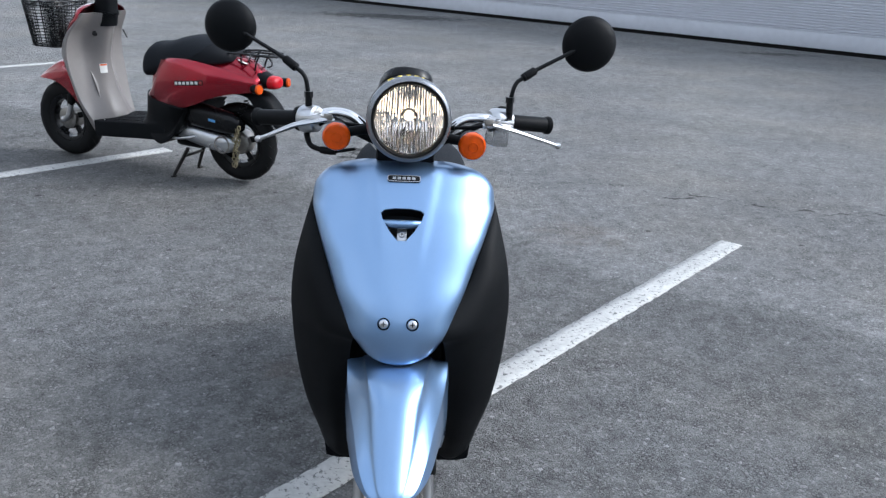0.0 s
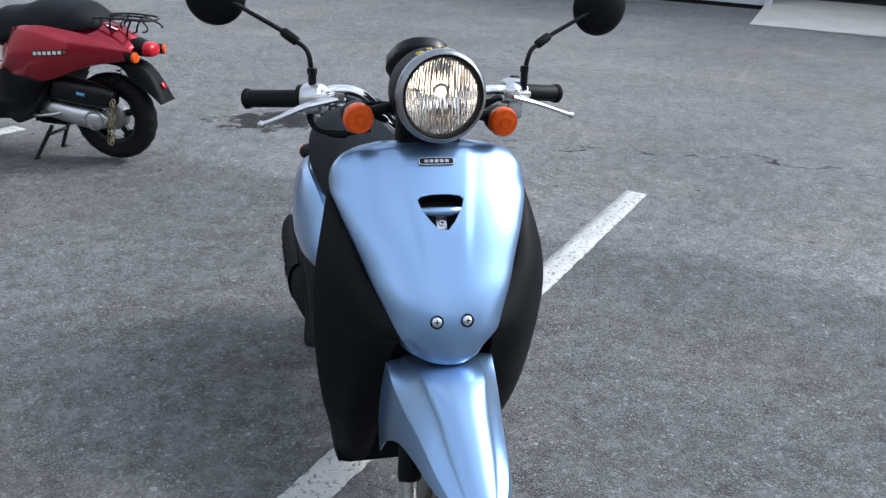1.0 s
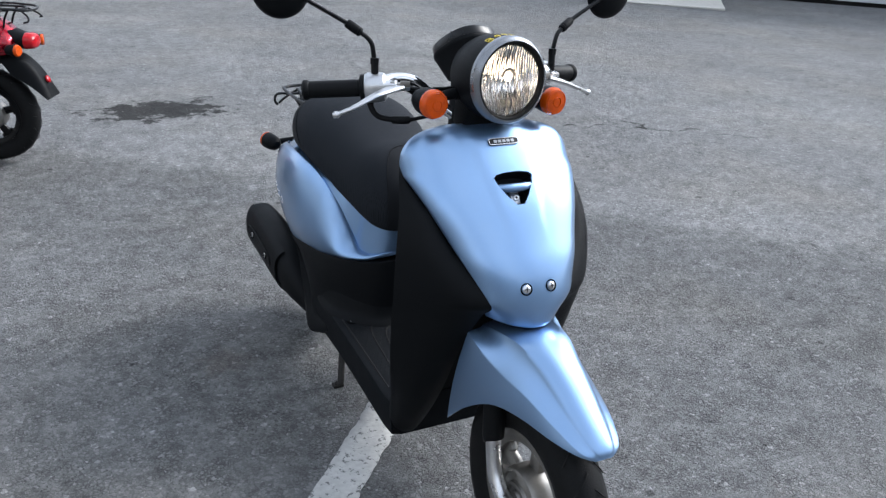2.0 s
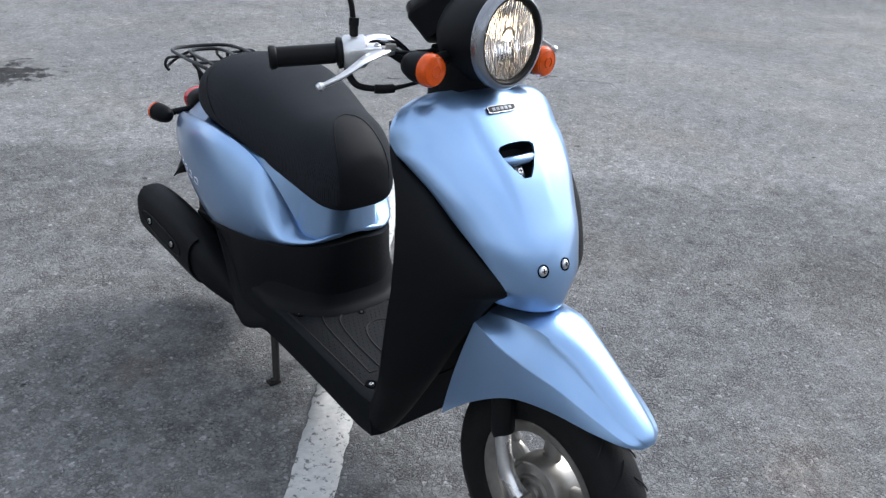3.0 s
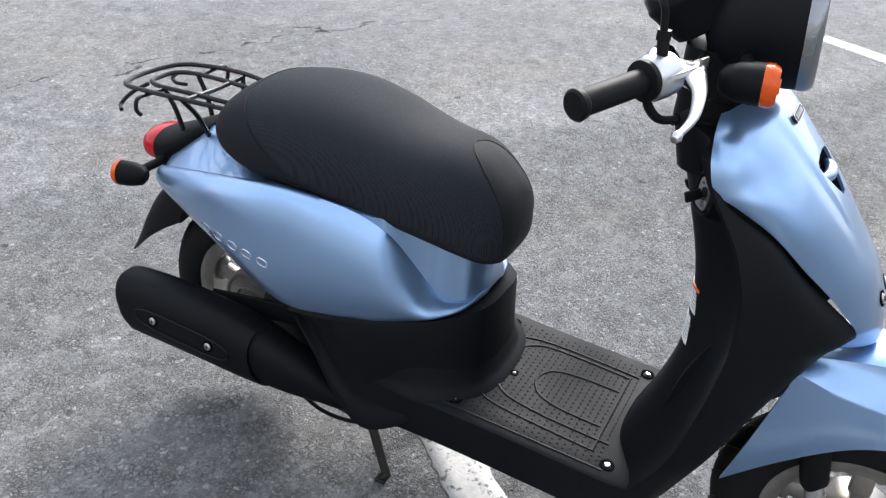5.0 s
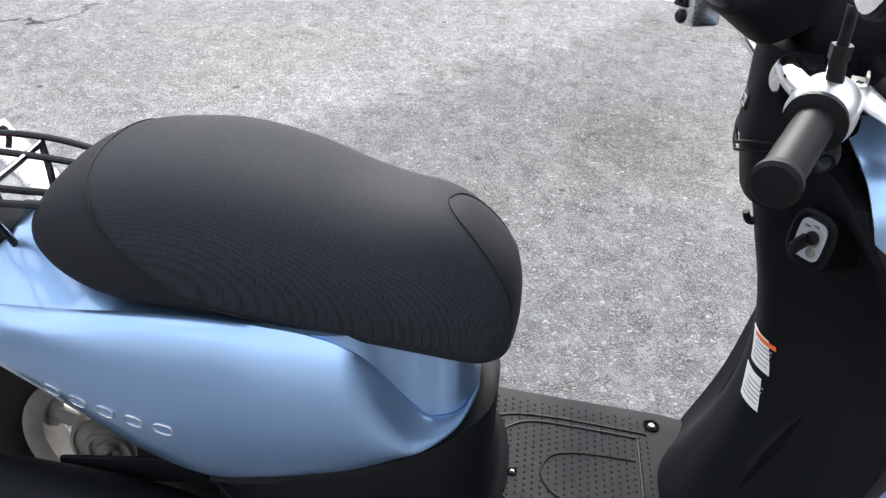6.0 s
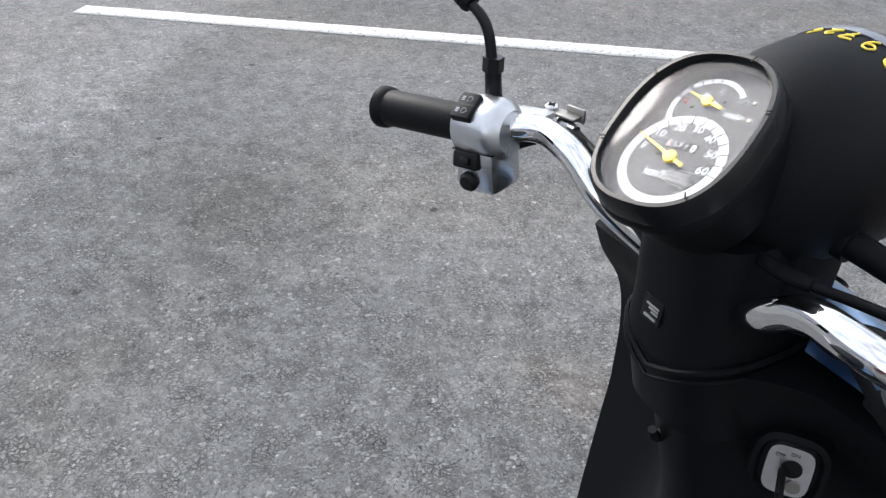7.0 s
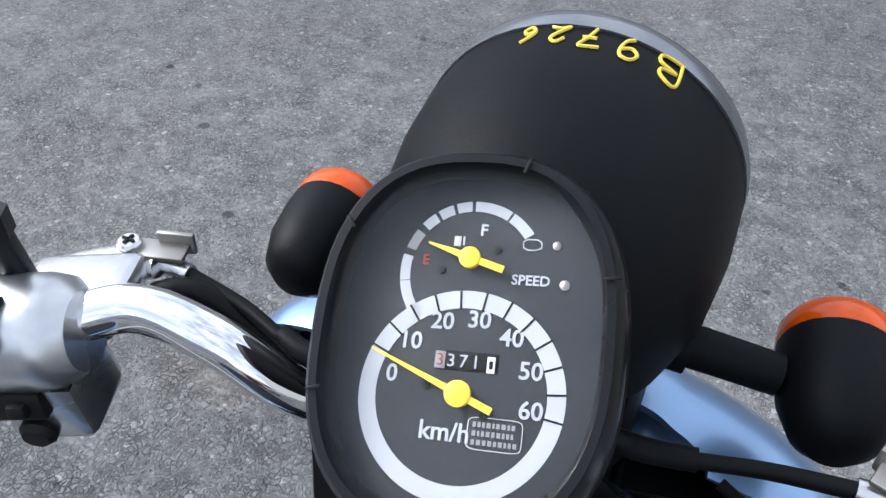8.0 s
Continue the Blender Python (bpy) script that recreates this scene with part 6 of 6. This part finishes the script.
# ---- the red scooter ----
red = new("scooter")
tagged(red, "red motor scooter with beige leg shield and wire basket", "scooter", "parked scooters")
build_scooter(red, M_RED, M_BEIGE, M_GLOSS, "plain")
build_wheel("rear_wheel", (0, 1.175, 0.222), 0.210, 0.044, red, "rear wheel with a black tyre and a dark cast rim", 0.07, M_GLOSS)
build_neck(red, M_BLACK)
build_rack(red)
build_tail(red, "red tail lamp lens")
build_stand(red)
build_engine(red)


def drive_case(root):
    """The belt case, air box and kick starter on the left side of the engine."""
    def pod(name, rows, mat, label):
        rings = []
        for y, z, b, x0, x1 in smooth_rows(rows, 28):
            xc, a = (x0 + x1) / 2, (x1 - x0) / 2
            rings.append([(xc + dx, y, z + dz) for dx, dz in oval(a, b, 28, 2.8)])
        return part(name, loft(rings), mat, root, label, smooth=50)

    case = pod("belt_case", [(0.78, 0.285, 0.010, 0.06, 0.09), (0.80, 0.283, 0.034, 0.05, 0.115), (0.88, 0.270, 0.046, 0.05, 0.135), (1.00, 0.248, 0.048, 0.05, 0.145), (1.10, 0.232, 0.050, 0.05, 0.145), (1.17, 0.228, 0.046, 0.05, 0.14), (1.205, 0.228, 0.018, 0.06, 0.12)], M_SILVER, "silver belt case")
    pod("air_box", [(0.80, 0.385, 0.014, 0.05, 0.09), (0.83, 0.382, 0.050, 0.05, 0.125), (0.95, 0.368, 0.062, 0.05, 0.15), (1.08, 0.350, 0.060, 0.05, 0.15), (1.19, 0.338, 0.054, 0.05, 0.145), (1.24, 0.330, 0.030, 0.06, 0.12)], M_GLOSS, "black air box")
    part("air_box_mark", rbox((0.001, 0.042, 0.014), 0.0004, pose(0.1515, 1.10, 0.352, -8, 0, 0)), M_BLUEPRINT, root, "small blue mark")
    part("kick_arm", tube([(0.15, 0.99, 0.255), (0.158, 0.95, 0.245), (0.16, 0.88, 0.235), (0.165, 0.84, 0.24)], 0.008, 10), M_ALU, case, "bright kick starter arm")
    part("case_ring", ring_body([(0.040, -0.004), (0.046, -0.004), (0.046, 0.004), (0.040, 0.004)], (0.143, 1.15, 0.229), (1, 0, 0), 28), M_STEEL, case)
    spring = [(0.05 + 0.014 * math.cos(t), 1.20 + t * 0.002 + 0.014 * math.sin(t), 0.37 + t * 0.0035) for t in np.linspace(0, 38, 100)]
    part("shock_spring", tube(spring, 0.003, 6, 1), M_GLOSS, root, "black rear shock spring")


drive_case(red)


def wire_basket(root):
    """A black wire mesh basket in front of the leg shield."""
    b = new("front_basket")
    b.parent = root
    tagged(b, "black wire mesh front basket")
    x0, y0, y1, z0, z1 = 0.15, -0.15, 0.09, 0.63, 0.87
    k = 0.80
    for z, s in ((z1, 1.0), (z1 - 0.02, 0.99), (z0, k)):
        cy = (y0 + y1) / 2
        hx, hy = x0 * s, (y1 - y0) / 2 * s
        part("basket_rim", tube([(p, cy + q, z) for p, q in oval(hx, hy, 28, 5)] + [(hx, cy, z)], 0.004, 8, 1), M_GLOSS, b)
    wires = bmesh.new()
    cy = (y0 + y1) / 2
    for p, q in oval(1, 1, 72, 5):
        tube([(p * x0, cy + q * (y1 - y0) / 2, z1), (p * x0 * k, cy + q * (y1 - y0) / 2 * k, z0)], 0.0024, 5, 1, wires)
    for f in np.linspace(0.05, 0.95, 14):
        s = k + (1 - k) * f
        ring = [(p * x0 * s, cy + q * (y1 - y0) / 2 * s, z0 + (z1 - z0) * f) for p, q in oval(1, 1, 28, 5)]
        tube(ring + [ring[0]], 0.0024, 5, 1, wires)
    for x in np.linspace(-x0 * k * 0.9, x0 * k * 0.9, 11):
        tube([(x, cy - (y1 - y0) / 2 * k, z0), (x, cy + (y1 - y0) / 2 * k, z0)], 0.0016, 5, 1, wires)
    part("basket_mesh", wires, M_GLOSS, b)
    part("basket_stay", tube([(0, 0.07, 0.66), (0, 0.10, 0.68), (0, 0.17, 0.76)], 0.010, 8), M_GLOSS, b)


wire_basket(red)


def red_extras(root):
    """Side plate with pale blocks, a label on the tail and a chain round the rear wheel."""
    body = next(o for o in root.children if o.name.split(".")[0] == "rear_body")

    def flank(y, z):
        _, at, n, _ = body.ray_cast(Vector((0.6, y, z)), Vector((-1, 0, 0)))
        return basis(at, Vector((n.y, -n.x, 0)), n.cross(Vector((n.y, -n.x, 0)))), n

    for k in range(7):
        y, z = 1.075 - k * 0.0235, 0.548 - k * 0.0022
        m, n = flank(y, z)
        if (m.to_3x3() @ Vector((0, 1, 0))).z < 0:
            m = m @ Matrix.Rotation(math.pi, 4, "Z")
        plate = part("name_plate", rbox((0.0245, 0.024, 0.002), 0.0006, m), M_INK, body, "black plate with pale blocks" if k == 0 else "")
        part("plate_block", rbox((0.0165, 0.0150, 0.0012), 0.0004, m @ Matrix.Translation((0, 0, 0.0012 if k else 0.0013))), M_LABEL if k else M_CRIMSON, plate)
    _, at, n, _ = body.ray_cast(Vector((0.045, 1.235, 0.9)), Vector((0, 0, -1)))
    part("tail_label", rbox((0.030, 0.055, 0.0012), 0.0004, basis(at + n * 0.0005, Vector((1, 0, 0)), n.cross(Vector((1, 0, 0))))), M_LABEL, body, "small white label")
    for strand, (x, y0, y1) in enumerate(((0.118, 1.225, 1.20), (0.126, 1.245, 1.225))):
        for i in range(13):
            f = i / 12
            c = Vector((x + 0.006 * math.sin(i * 2.1 + strand), y0 + (y1 - y0) * f + 0.006 * math.sin(i * 1.3 + strand * 2), 0.325 - 0.20 * f))
            side = Vector((1, 0.3, 0)) if i % 2 else Vector((-0.3, 1, 0))
            ring = [c + side.normalized() * (0.0075 * math.cos(w)) + Vector((0, 0, 0.0125 * math.sin(w))) for w in np.linspace(0, 2 * math.pi, 13)]
            part("chain_link", tube(ring, 0.0026, 6, 1), M_CHAIN, root, "weathered yellowish chain link" if i == 0 else "")


red_extras(red)
t = decal("warning_sticker", M_LABEL, red, 0.012, 0.050, 0.505, 0.555, label="white warning sticker with an orange band")
decal("sticker_band", M_ORANGE, t, 0.014, 0.048, 0.545, 0.553, 0.0018)
part("lock", lathe([(0, 0), (0.014, 0), (0.014, 0.008), (0, 0.010)], shield_back(0.06, 0.72, -0.004), (0.4, 0.9, 0.1), 20), M_INK, red)
part("hanging_key", rbox((0.012, 0.004, 0.05), 0.002, pose(-0.05, 0.40, 0.72, 30, 0, 0)), M_INK, red)
RED_TURN = -113.0
red.matrix_world = pose(-2.009, 3.569, 0, 0, 0, RED_TURN)


# ---- a bicycle wheel by the wall ----
def bicycle_wheel():
    w = new("bicycle_wheel")
    tagged(w, "spoked bicycle wheel with a black tyre beside the ramp", "wheel")
    part("tyre", ring_body([(0.30, -0.012), (0.312, -0.02), (0.326, -0.014), (0.33, 0), (0.326, 0.014), (0.312, 0.02), (0.30, 0.012)], (0, 0, 0.33), (0, 1, 0), 56), M_TYRE, w, "black tyre")
    part("rim", ring_body([(0.288, -0.010), (0.302, -0.012), (0.302, 0.012), (0.288, 0.010)], (0, 0, 0.33), (0, 1, 0), 48), M_ALU, w, "bright rim")
    part("hub", lathe([(0, -0.04), (0.02, -0.04), (0.015, 0), (0.02, 0.04), (0, 0.04)], (0, 0, 0.33), (0, 1, 0), 16), M_ALU, w)
    for i in range(28):
        a = i * 2 * math.pi / 28
        part("wheel_spoke", tube([(0.018 * math.cos(a), 0.03 * (-1) ** i, 0.33 + 0.018 * math.sin(a)), (0.29 * math.cos(a), 0, 0.33 + 0.29 * math.sin(a))], 0.0012, 4, 1), M_ALU, w)
    w.matrix_world = wall_m(2.45, 0.28)


bicycle_wheel()
